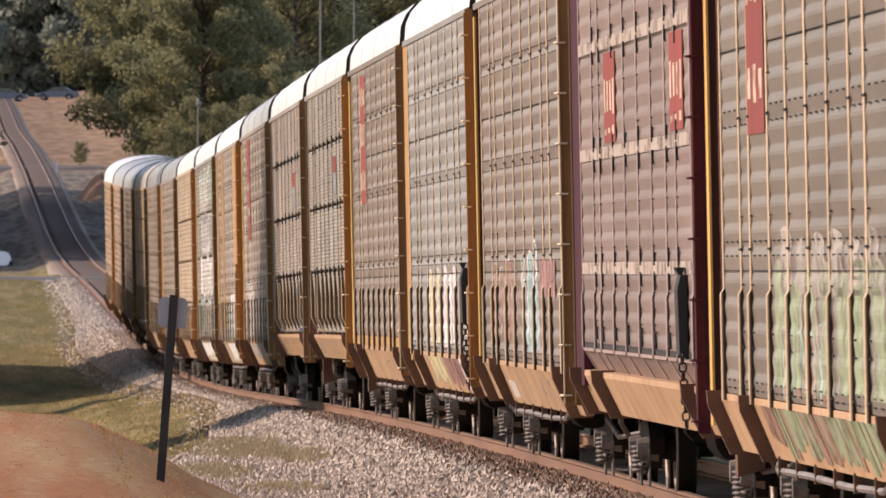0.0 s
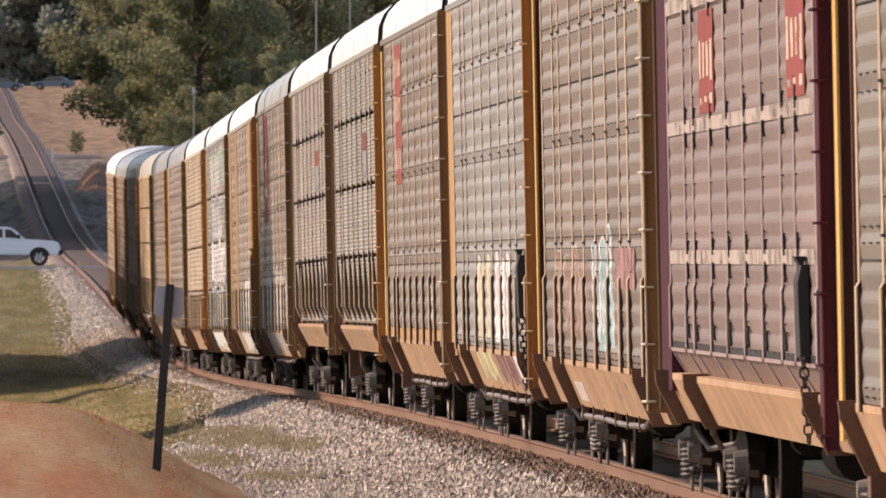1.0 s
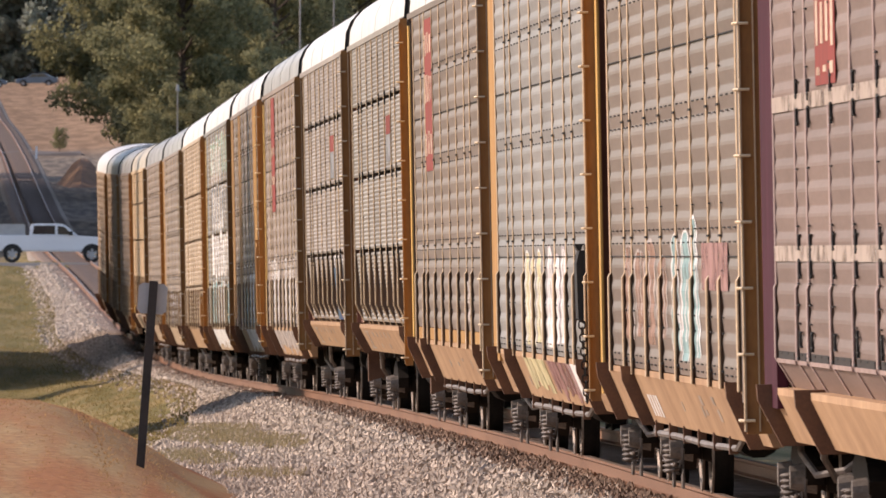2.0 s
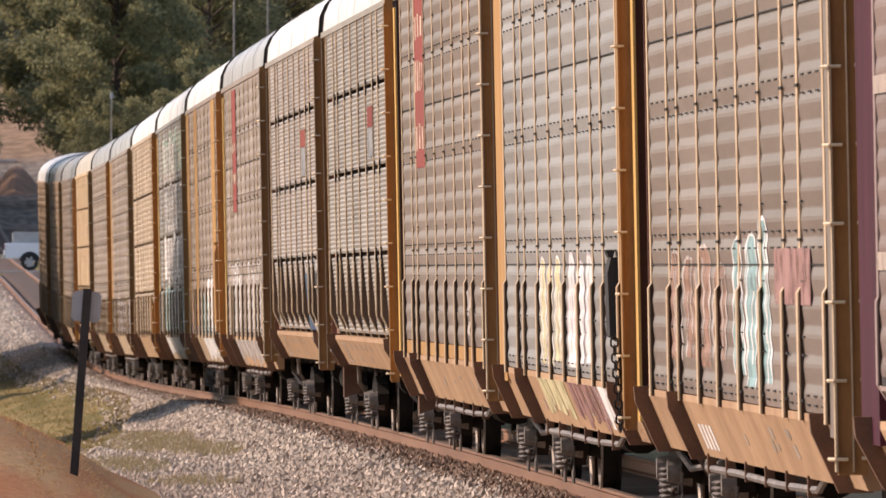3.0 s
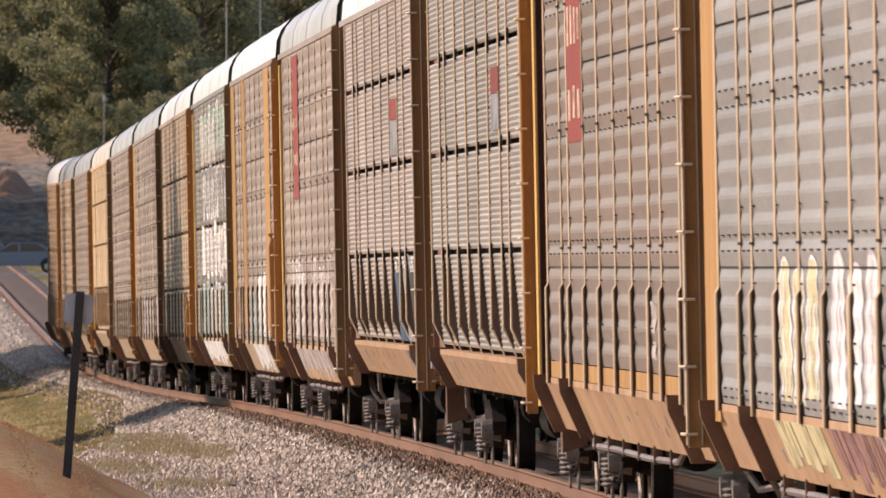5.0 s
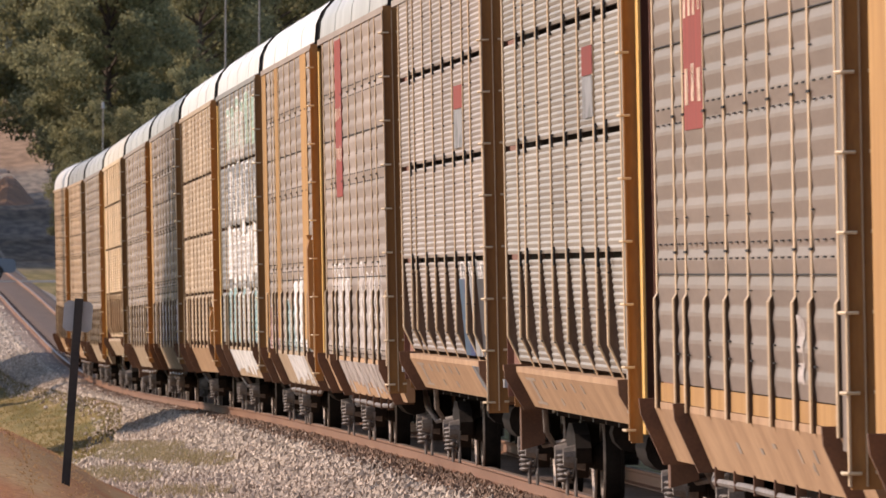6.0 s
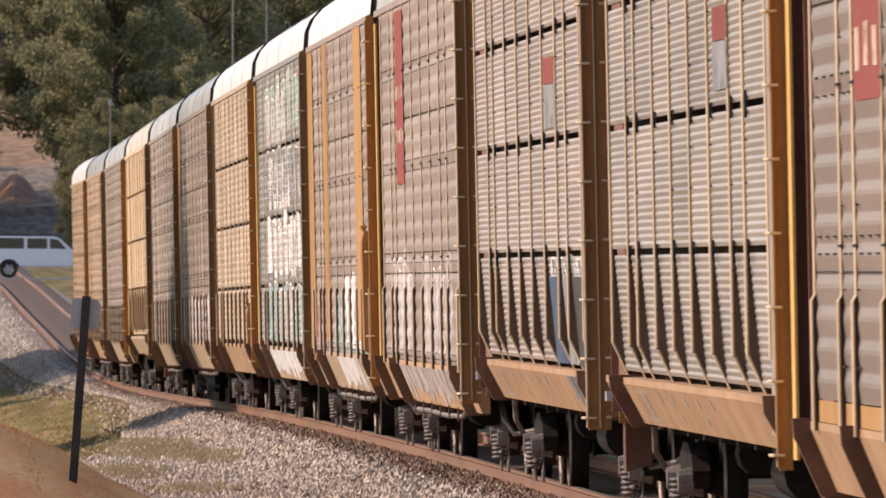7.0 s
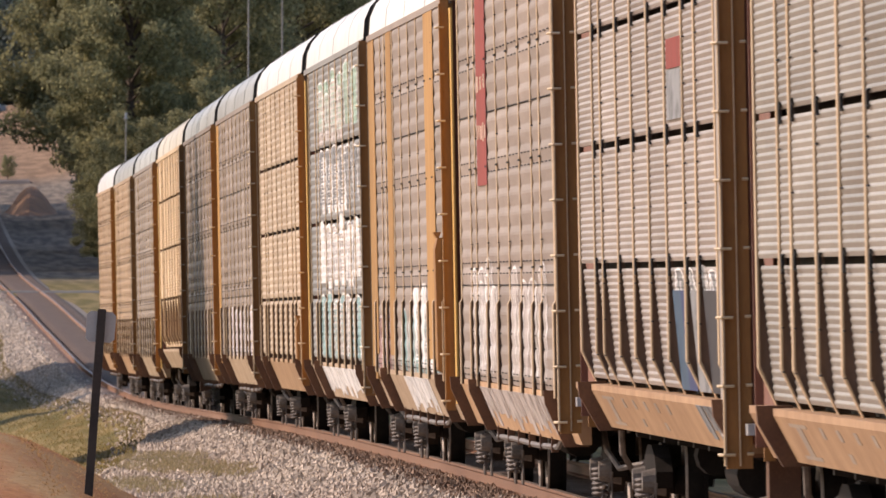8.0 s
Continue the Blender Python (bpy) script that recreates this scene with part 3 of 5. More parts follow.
def bearing_shape(bm):
    tube(bm, (-0.10, 0, 0.42), (0.1, 0, 0.42), 0.09, 0.13, 12)


def truck(parent, y):
    t = new("truck")
    t.parent = parent
    t.matrix_basis = pose(0, y, 0)
    for s in (-1, 1):
        part("side_frame", shared("side_frame", M["shaded_grime"], frame_shape), t, at=pose(s * 1.02, 0, 0))
        for q in (-0.2, 0.2):
            part("coil_spring", shared("coil_spring", M["spring"], spring_shape), t, at=pose(s * 1.15, q, 0.02))
        for q in (-0.89, 0.89):
            part("wheel", shared("wheel", M["shaded_grime"], wheel_shape, True), t, at=pose(s * 0.76, q, 0.42, 0, 0, 0 if s < 0 else 180))
            part("wheel_band", shared("wheel_band", M["tread"], wheel_rim_shape, True), t, at=pose(s * 0.76, q, 0.42, 0, 0, 0 if s < 0 else 180))
            part("bearing", shared("bearing", M["spring"], bearing_shape), t, at=pose(s * 1.1, q, 0, 0, 0, 0 if s < 0 else 180))
        for q in (-0.55, 0.5):
            part("brake_hanger", shared("brake_hanger", M["spring"], hanger_shape), t, at=pose(s * (1.12 + 0.03 * q), q - 0.7, -0.05))
        part("brake_rod", shared("brake_rod", M["spring"], lambda bm: bent(bm, [(0, -1.3, 0.30), (0.02, -0.6, 0.26), (0, 0.5, 0.27), (0.01, 1.25, 0.34)], 0.014, 5)), t, at=pose(s * 1.17, 0, 0))
    part("bolster", shared("bolster", M["dark"], lambda bm: box(bm, -1.0, 1.0, -0.22, 0.22, 0.42, 0.74)), t)
    return t


def coupler_shape(bm):
    prism(bm, [(-0.11, 0.6), (-0.11, -0.4), (-0.2, -0.45), (-0.2, -0.8), (0.05, -0.85), (0.2, -0.6), (0.18, -0.45), (0.11, -0.4), (0.11, 0.6)], "z", 0.76, 1.0)


def rung_shape(bm):
    """A bent bar: a grip with two legs back to the post."""
    pts = [(-1.575, 0.0), (-1.655, 0.0), (-1.675, 0.03), (-1.675, 0.30), (-1.66, 0.33), (-1.6, 0.33)]
    bent(bm, [(x, y, 0) for x, y in pts], 0.0125)
    tube(bm, (-1.49, 0, 0.006), (-1.445, 0, 0.006), 0.013, sides=6)


def relief(k, z):
    """How far out the slats of a car stand at a height."""
    style = CARS[k][5]
    levels, (wave, depth), gap = LEVELS[style], WAVES[style], GAPS[style]
    for z0, z1 in zip(levels, levels[1:]):
        if z < z1 or z1 == levels[-1]:
            break
    h = z1 - z0 - gap
    n = max(2, round(h / wave))
    q = ((z - z0 - gap / 2) / h * n) % 1.0
    x = WALL - depth * float(np.interp(q, [0, 0.52, 0.66, 0.94, 1], [0, 1, 0.9, 0, 0]))
    if style == "flare" and z0 < 1.3:
        x += 0.014 + 0.078 * (1 - (z - z0) / h)
    return x


def spray(car, y0, y1, z0, z1, fill, line, seed, letters=4):
    """Sprayed swollen letters on the slats: a thin fill, an outline round each letter and drips or strokes over it."""
    rand = random.Random(seed)
    k = cars.index(car)
    bm, bo = bmesh.new(), bmesh.new()
    w, h = (y1 - y0) / letters, z1 - z0
    rows = max(12, round(h / 0.035))

    def sheet(mesh_to, edge, lift):
        """A film between two edges given row by row."""
        last = None
        for a, b, z in edge:
            x = relief(k, z) - lift
            row = (mesh_to.verts.new((x, a, z)), mesh_to.verts.new((x, b, z)))
            if last:
                mesh_to.faces.new((last[0], last[1], row[1], row[0]))
            last = row

    for i in range(letters):
        cy = y0 + w * (i + 0.5)
        ph, ps, top = rand.uniform(0, 6), rand.uniform(0, 6), rand.uniform(0.84, 1.06)
        foot = rand.uniform(0.0, 0.07)
        edge = []
        for q in range(rows + 1):
            u = q / rows
            swell = math.sqrt(max(0.02, 1 - max(0.0, (u - 0.86) / 0.14) ** 2))
            half = (0.40 + 0.06 * math.sin(5 * u + ph)) * w * swell
            mid = cy + 0.05 * w * math.sin(4 * u + ps)
            edge.append((mid - half, mid + half, z0 + h * (foot + (top - foot) * u)))
        sheet(bm, edge, 0.003 + 0.0006 * (i % 2))
        t = min(0.16, 0.16 * w)
        sheet(bo, [(a - 0.02, a + t * (0.7 + 0.5 * math.sin(9 * z + ph)), z) for a, b, z in edge], 0.005)
        sheet(bo, [(b - t * (0.7 + 0.5 * math.sin(8 * z + ps)), b + 0.02, z) for a, b, z in edge], 0.005)
        n = max(2, round(rows * 0.05))
        sheet(bo, edge[-n:], 0.0056)
        for _ in range(2):
            c, lo, up = rand.uniform(-0.3, 0.3) * w, rand.uniform(0, 0.3), rand.uniform(0.6, 1.0)
            t2, p2 = rand.uniform(0.03, 0.08), rand.uniform(0, 6)
            sheet(bo, [((a + b) / 2 + c + 0.1 * math.sin(11 * z + p2) - t2, (a + b) / 2 + c + 0.1 * math.sin(11 * z + p2) + t2, z) for a, b, z in edge[int(lo * rows):int(up * rows) + 1]], 0.0062)
    for name, q, m in (("graffiti", bm, fill), ("graffiti_outline", bo, line)):
        tagged(part(name, mesh(q, m), car, "sprayed graffiti letters on the slats"), kind="stuff")


def sill_mark(car, y0, y1, u0, u1, material=None, zb=0.67, zt=1.13):
    """A flat stencilled mark on the sloping sill, from u0 to u1 of the way down it."""
    def at(u):
        return (-1.585 + 0.165 * u - 0.004, zt - 0.05 - (zt - 0.05 - zb) * u)
    (xa, za), (xb, zc) = at(u0), at(u1)
    part("stencil_mark", shared(("mark", y0, y1, u0, u1, zb), material or M["stencil"], lambda bm: prism(bm, [(xa, za), (xb, zc), (xb + 0.003, zc), (xa + 0.003, za)], "y", y0, y1)), car)


def paint_run(car, y0, y1, material, seed, label, zb=0.67, zt=1.13):
    """Sprayed paint that has run down the sloping sill in strips of uneven length."""
    rand = random.Random(seed)
    bm = bmesh.new()
    y = y0
    while y < y1:
        w = rand.uniform(0.25, 0.8)
        u = rand.uniform(0.55, 0.97)
        z, x = zt - 0.05 - (zt - 0.05 - zb) * u, -1.585 + 0.165 * u
        prism(bm, [(-1.588, zt - 0.05), (x - 0.003, z), (x - 0.006, z - 0.002), (-1.592, zt - 0.052)], "y", y, y + w * rand.uniform(0.6, 0.98))
        y += w
    tagged(part("paint_run", mesh(bm, material), car, label), kind="stuff")


def plate(car, name, y0, y1, z0, z1, material, label="", x=None, thick=0.004):
    x = WALL - 0.016 if x is None else x
    return part(name, shared((name, y0, y1, z0, z1, x), material, lambda bm: box(bm, x - thick, x, y0, y1, z0, z1)), car, label)


def red_label(car, y0, y1, z0, z1, marks, seed):
    """A tall red reporting plate with worn white letter bars that cannot be read."""
    p = plate(car, "label_plate", y0, y1, z0, z1, M["red_panel"], "faded red plate on the slats")
    rand = random.Random(seed)
    for a, b in marks:
        n = rand.randint(3, 5)
        for i in range(n):
            u = y0 + (y1 - y0) * (i + 0.25) / n
            part("letter_bar", shared(("bar", u, a, b), thin_paint("chalky_cream", (0.64, 0.47, 0.35), 0.15), lambda bm: box(bm, WALL - 0.024, WALL - 0.021, u, u + (y1 - y0) / n * 0.5, a + rand.uniform(0, 0.05), b - rand.uniform(0, 0.06))), p)


def slots(car, levels, lines, ticks, dots, seed):
    """Rows of short vent slots, thin joints between the sheets, clips over the open joints, and bolt marks by the ribs."""
    rand = random.Random(seed)
    bm = bmesh.new()
    edges = [PANEL_FROM] + RIBS + [PANEL_TO]
    for z in levels:
        for a, b in zip(edges, edges[1:]):
            n = 3 if b - a > 2.2 else 2
            for i in range(n):
                u = a + (b - a) * (i + 0.75) / (n + 0.5)
                box(bm, WALL - 0.019, WALL - 0.012, u - 0.15, u + 0.15, z, z + 0.012)
    for i in range(len(levels) // 2):
        z = (levels[2 * i] + levels[2 * i + 1]) / 2
        for y in RIBS:
            box(bm, WALL - 0.027, WALL - 0.016, y - 0.22, y + 0.1, z - 0.008, z + 0.010)
    for z in lines:
        box(bm, WALL - 0.017, WALL - 0.01, PANEL_FROM, PANEL_TO, z, z + 0.009)
    for z in ticks:
        for y in RIBS:
            box(bm, WALL - 0.03, WALL - 0.012, y - 0.52, y - 0.44, z - rand.uniform(0.05, 0.10), z + rand.uniform(0.04, 0.09))
            box(bm, WALL - 0.028, WALL - 0.012, y - 0.62, y - 0.34, z + 0.04, z + 0.05)
            box(bm, WALL - 0.028, WALL - 0.012, y - 0.62, y - 0.34, z - 0.06, z - 0.05)
    for z in dots:
        for y in RIBS:
            if rand.random() < 0.85:
                u = y - 0.3
                box(bm, WALL - 0.024, WALL - 0.012, u - 0.09, u + 0.09, z, z + rand.uniform(0.008, 0.015))
    tagged(part("slot_pattern", mesh(bm, M["black"]), car, "dark vent slots, clips and bolt marks"), kind="stuff")


# per car from the tail forward: panel, post, sill, rib, roof, build of the wall, ladder, colour word
CARS = [
    ("galv_warm", "yellow", "sill", "rib", "roof", "plain", False, "tan"),
    ("galv_warm", "yellow", "sill", "rib", "roof_grey", "plain", True, "tan"),
    ("galv", "yellow", "sill_pale", "rib", "roof_grey", "plain", False, "grey-brown"),
    ("beige", "yellow", "sill_pale", "rib", "roof_cream", "flare", True, "beige"),
    ("galv", "brown", "sill_pale", "rib", "roof_grey", "plain", False, "grey-brown"),
    ("galv", "yellow", "sill_pale", "rib", "roof_grey", "plain", True, "grey-brown"),
    ("galv_tan", "yellow", "sill", "rib", "roof", "lined", False, "tan"),
    ("cool", "yellow", "sill_pale", "rib", "roof", "lined", True, "graffiti-covered whitish"),
    ("galv", "orange", "sill_pale", "rib", "roof", "plain", False, "grey-brown"),
    ("galv", "orange", "sill", "rib", "roof_grey", "plain", True, "grey-brown"),
    ("galv_light", "brown", "sill", "rib", "roof", "flare", True, "pale grey"),
    ("galv_sage", "orange", "sill", "rib", "roof", "flare", False, "pale grey"),
    ("galv_dim", "orange", "sill", "rib", "roof", "plain", True, "grey-brown"),
    ("cool", "orange", "sill", "rib", "roof", "plain", False, "grey"),
    ("galv_dim", "orange", "sill", "rib", "roof", "plain", True, "grey-brown"),
    ("mauve", "maroon", "sill", "rib_mauve", "roof", "fold", False, "maroon-stained"),
    ("galv_green", "brown", "sill", "rib", "roof", "plain", True, "green-stained grey"),
]


def autorack(k):
    pan, post, sill, rib, roof, style, ladder, tone = CARS[k]
    car = new("autorack_car")
    tagged(car, f"{tone} slatted-steel autorack freight car rolling on the rails", "freight car", "cars of the freight train")
    zb, zt = DECKS[style]
    # underframe
    for s in (-1, 1):
        part("side_sill", shared(("side_sill", style), M[sill], lambda bm: prism(bm, [(-1.585, zt), (-1.585, zt - 0.05), (-1.42, zb), (-1.34, zb), (-1.34, zt)], "y", -HALF + 0.5, HALF - 0.5)),
             car, at=pose(0, 0, 0, 0, 0, 0 if s < 0 else 180))
    # underside steel is near black; the shade under the car is put into it
    part("deck", shared("deck", M["dark"], lambda bm: box(bm, -1.34, 1.34, -HALF, HALF, Z_DECK - 0.12, Z_DECK - 0.02)), car)
    part("centre_sill", shared("centre_sill", M["dark"], lambda bm: box(bm, -0.35, 0.35, -HALF, HALF, 0.72, Z_DECK - 0.12)), car)
    # gussets are tan plates in truth; their shaded face is put into the colour
    for y in ((-11.4, 7.2, 12.4) if style != "flare" else (-12.6, 9.9)):
        part("gusset", shared(("gusset", style), M["bracket"], lambda bm: prism(bm, [(-1.70, zt + 0.02), (-1.45, zt + 0.02), (-1.30, zb - 0.03), (-1.52, zb - 0.03), (-1.69, zt - 0.10)], "y", -0.06, 0.06)), car, at=pose(0, y, 0))
    for i in range(7):
        part("cross_bearer", shared("cross_bearer", M["dark"], lambda bm: prism(bm, [(-1.33, 1.0), (1.33, 1.0), (1.33, 0.82), (0.5, 0.66), (-0.5, 0.66), (-1.33, 0.82)], "y", -0.09, 0.09)), car, at=pose(0, -7.2 + 2.4 * i, 0))
    part("air_reservoir", shared("air_reservoir", M["shaded_grime"], lambda bm: tube(bm, (-0.85, -0.9, 0.62), (-0.85, 0.9, 0.62), 0.2, 0.2, 14), True), car, at=pose(0, 1.5 if style == "plain" else -2.5, 0))
    part("brake_cylinder", shared("brake_cylinder", M["shaded_grime"], lambda bm: (tube(bm, (-0.8, -0.3, 0.68), (-0.8, 0.3, 0.68), 0.17, 0.17, 12), tube(bm, (-0.8, 0.3, 0.68), (-0.8, 1.6, 0.68), 0.025, 0.025, 6)), True), car, at=pose(0, 4.6, 0))
    for q in (-8.3, 8.3):
        part("air_hose", shared(("air_hose", q), M["spring"], lambda bm: bent(bm, [(-1.22, q * 1.5, 0.86), (-1.2, q * 1.53, 0.62), (-1.1, q * 1.56, 0.46), (-0.9, q * 1.6, 0.5), (-0.6, q * 1.62, 0.72)], 0.028, 6)), car)
    if style == "plain":
        part("brake_pipe", shared("brake_pipe", M["spring"], lambda bm: bent(bm, [(-1.36, -7.5, 0.70), (-1.40, -7.2, 0.60), (-1.40, -2.5, 0.575), (-1.41, 2.5, 0.59), (-1.40, 7.2, 0.575), (-1.36, 7.5, 0.68)], 0.028)), car)
        for q in range(6):
            part("pipe_clamp", shared("pipe_clamp", M["bracket"], lambda bm: box(bm, -1.438, -1.37, -0.04, 0.04, 0.545, 0.69)), car, at=pose(0, -6.5 + 2.6 * q, 0))
    if style in ("flare", "fold"):
        part("drop_box", shared("drop_box", M["bracket"], lambda bm: prism(bm, [(-1.32, Z_DECK - 0.1), (-1.08, Z_DECK - 0.1), (-1.10, 0.48), (-1.32, 0.42)], "y", -0.2, 0.2)), car, at=pose(0, -12.9, 0))
    # walls
    edges = [PANEL_FROM] + RIBS + [PANEL_TO]
    levels, gap, (wave, depth) = LEVELS[style], GAPS[style], WAVES[style]
    if k == 12:
        levels = (1.28,) + levels[1:]
    for a, b in zip(edges, edges[1:]):
        w = round(b - a - 0.02, 2)
        for z0, z1 in zip(levels, levels[1:]):
            foot = style == "flare" and z0 < 1.3
            lean = 0.078 if foot else 0.0
            dx = 0.014 if foot else 0.0
            part("side_panel", shared(("panel", style, w, z0), M[pan], lambda bm: corrugated(bm, w, z1 - z0 - gap, wave, depth, lean)), car, at=pose(WALL + dx, (a + b) / 2, z0 + gap / 2))
    if style == "plain":
        if k == 12:
            plate(car, "skirt_plate", PANEL_FROM, PANEL_TO, 1.135, 1.275, M["orange"], "orange-brown skirt plate", WALL)
        slots(car, (() if k == 12 else (1.18, 1.24)) + (2.20, 2.31, 3.20, 3.32, 4.26, 4.38), (2.09, 3.79), (), (1.5, 1.62, 1.98, 2.5, 3.55, 4.7), k)
    elif style == "fold":
        part("skirt_fold", shared("fold", M[pan], lambda bm: prism(bm, [(WALL, 1.34), (WALL + 0.01, 1.35), (-1.43, 1.14), (-1.45, 1.13)], "y", PANEL_FROM, PANEL_TO)), car, "bent-in lower skirt")
        for z in (2.06, 3.12, 4.12):
            plate(car, "belt_plate", PANEL_FROM, PANEL_TO, z, z + 0.11, thin_paint("buff_belt_paint", (0.44, 0.36, 0.30), 0.1), "pale buff belt on the slats")
        for a, b in zip(edges, edges[1:]):
            part("vent_slot", shared(("vent_slot", round(b - a, 2)), M["dark"], lambda bm: box(bm, WALL - 0.015, WALL, a - b + 0.5, -0.25, 0, 0.055)), car, at=pose(0, b, 1.365))
            part("skirt_lip", shared(("skirt_lip", round(b - a, 2)), M["rib_mauve"], lambda bm: prism(bm, [(WALL - 0.022, 1.365), (WALL - 0.002, 1.365), (WALL + 0.004, 1.33), (WALL - 0.018, 1.335)], "y", a - b + 0.3, -0.12)), car, at=pose(0, b, 0))
        slots(car, (1.36, 1.40), (), (1.52, 2.02, 2.2, 3.08, 3.27, 4.08, 4.27), (1.62, 1.75, 1.9, 2.3, 2.7, 3.4, 3.8, 4.5, 4.75), k)
    else:
        slots(car, (), (), levels[1:-1] if k > 8 else (), (1.5, 1.8, 2.1, 2.7, 3.0, 3.6, 3.95, 4.5, 4.8), k)
    # added near-black sheet behind the slats stands for the car's dark interior
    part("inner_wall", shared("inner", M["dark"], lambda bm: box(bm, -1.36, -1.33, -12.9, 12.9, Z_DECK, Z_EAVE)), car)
    part("far_wall", shared("far_wall", M[pan], lambda bm: box(bm, 1.44, 1.575, -13.2, 13.2, Z_DECK, Z_EAVE)), car)
    for y in [PANEL_FROM] + RIBS + [PANEL_TO]:
        part("rib", shared(("rib", style), M[rib], lambda bm: rib_shape(bm, style, Z_EAVE - zt)), car, at=pose(WALL, y, zt))
        part("rib_web", shared(("web", style), M["web"], lambda bm: web_shape(bm, style, Z_EAVE - zt)), car, at=pose(WALL, y, zt))
    # ends
    flush = k in (5, 8, 13, 15)
    x = WALL - 0.012 if flush else -1.47
    # recessed rear plates: the gap's shade is put into their darker end paint
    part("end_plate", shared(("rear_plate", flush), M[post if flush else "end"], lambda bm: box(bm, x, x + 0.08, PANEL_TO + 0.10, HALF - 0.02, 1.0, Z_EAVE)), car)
    part("end_plate", shared("front_plate", M[post if k in (8, 13, 15) else pan], lambda bm: box(bm, WALL - 0.012, WALL + 0.08, -HALF + 0.1, PANEL_FROM - 0.06, 1.0, Z_EAVE)), car)
    for s in (-1, 1):
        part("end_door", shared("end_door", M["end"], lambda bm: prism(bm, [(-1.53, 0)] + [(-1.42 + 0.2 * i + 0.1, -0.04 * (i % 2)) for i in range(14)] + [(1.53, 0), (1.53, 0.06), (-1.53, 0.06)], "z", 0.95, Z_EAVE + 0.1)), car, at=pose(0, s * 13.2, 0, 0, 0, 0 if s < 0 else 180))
    part("corner_post", shared(("front_post", ladder), M["brown" if ladder or post != "maroon" else "maroon"], lambda bm: box(bm, -1.635, -1.45 if ladder else -1.545, -HALF, -HALF + 0.1, 0.78, Z_EAVE)), car)
    part("corner_post", shared("rear_post", M["brown" if post != "maroon" else "maroon"], lambda bm: box(bm, -1.46, -1.38, HALF - 0.02, HALF + 0.05, 0.85, Z_EAVE)), car)
    if ladder:
        lad = part("ladder", shared("ladder", M["rib"], lambda bm: box(bm, -1.65, -1.636, -HALF - 0.03, -HALF + 0.12, 0.8, 5.05)), car, "steel ladder stringer")
        for i in range(9):
            part("rung", shared("rung", M["rung"], rung_shape), lad, at=pose(0, -HALF - 0.03, 0.88 + 0.49 * i))
        part("stringer", shared("stringer", M["rib"], lambda bm: box(bm, -1.545, -1.535, -HALF - 0.03, -HALF - 0.004, 0.8, 5.05)), lad)
    else:
        lad = part("ladder", shared("side_ladder", M["brown_edge" if post != "maroon" else "maroon"], lambda bm: box(bm, -1.65, -1.636, -HALF - 0.03, -HALF + 0.12, 0.8, 5.05)), car, "narrow steel side ladder")
        for i in range(9):
            part("rung", shared("short_rung", M["rung" if post != "maroon" else "maroon"], lambda bm: bent(bm, [(-1.60, 0, 0), (-1.672, 0, 0), (-1.682, 0.03, 0), (-1.682, 0.3, 0), (-1.672, 0.33, 0), (-1.62, 0.33, 0)], 0.012)), lad, at=pose(0, -HALF - 0.03, 0.88 + 0.49 * i))
        part("door_edge", shared("door_edge", M["bright"], lambda bm: box(bm, -1.545, -1.525, -HALF - 0.45, -HALF, 0.85, 5.0)), car, "bright yellow door edge")
    # roof
    part("roof_sheet", shared("roof", M[roof], lambda bm: roof_shape(bm, 26.6), True), car)
    for y in (-6.6, 0.3, 6.9):
        part("roof_seam", shared("seam", M[roof], seam_shape, True), car, at=pose(0, y, 0))
    part("eave_rail", shared("eave", M[pan], lambda bm: box(bm, -1.60, -1.5, -13.3, 13.3, Z_EAVE - 0.05, Z_EAVE + 0.02)), car)
    for s in (-1, 1):
        part("roof_end", shared("roof_end", M["dark"], roof_end_shape), car, at=pose(0, s * 13.36, 0))
        part("coupler", shared("coupler", M["shaded_grime"], coupler_shape), car, at=pose(0, s * 13.45, 0, 0, 0, 0 if s < 0 else 180))
        part("coupler_step", shared("step", M["sign"], lambda bm: box(bm, -1.5, -1.3, -0.25, 0.25, 1.02, 1.1)), car, at=pose(0, s * 13.5, 0))
        truck(car, s * 10.06)
    return car


def brake_box(car, y, z0, z1, material):
    b = part("brake_housing", shared(("brake_housing", z0, z1), material, lambda bm: prism(bm, [(WALL - 0.02, z0), (WALL - 0.09, z0 + 0.05), (WALL - 0.10, z1 - 0.12), (WALL - 0.07, z1), (WALL - 0.02, z1)], "y", -0.3, 0.3)), car, at=pose(0, y, 0))
    part("crank", shared(("crank", z1), material, lambda bm: prism(bm, [(WALL - 0.11, z1 + 0.06), (WALL - 0.03, z1 + 0.06), (WALL - 0.05, z1), (WALL - 0.08, z1)], "y", -0.2, 0.2)), b)
    return b


def chain(car, y, z0, z1):
    bm = bmesh.new()
    n = int((z1 - z0) / 0.06)
    for i in range(n):
        z = z0 + (z1 - z0) * (i + 0.5) / n
        d = (0.028, 0.0) if i % 2 else (0.0, 0.028)
        x = WALL - 0.08 + 0.05 * (z1 - z)
        c = [(x + d[0] * u, y + d[1] * u * 6, z + 0.042 * v) for u, v in ((-1, -0.6), (-1, 0.6), (0, 1), (1, 0.6), (1, -0.6), (0, -1))]
        for a, b in zip(c, c[1:] + c[:1]):
            tube(bm, a, b, 0.008, sides=4)
    tagged(part("brake_chain", mesh(bm, M["shaded_grime"]), car, "hanging rusty brake chain"), kind="stuff")


cars = []


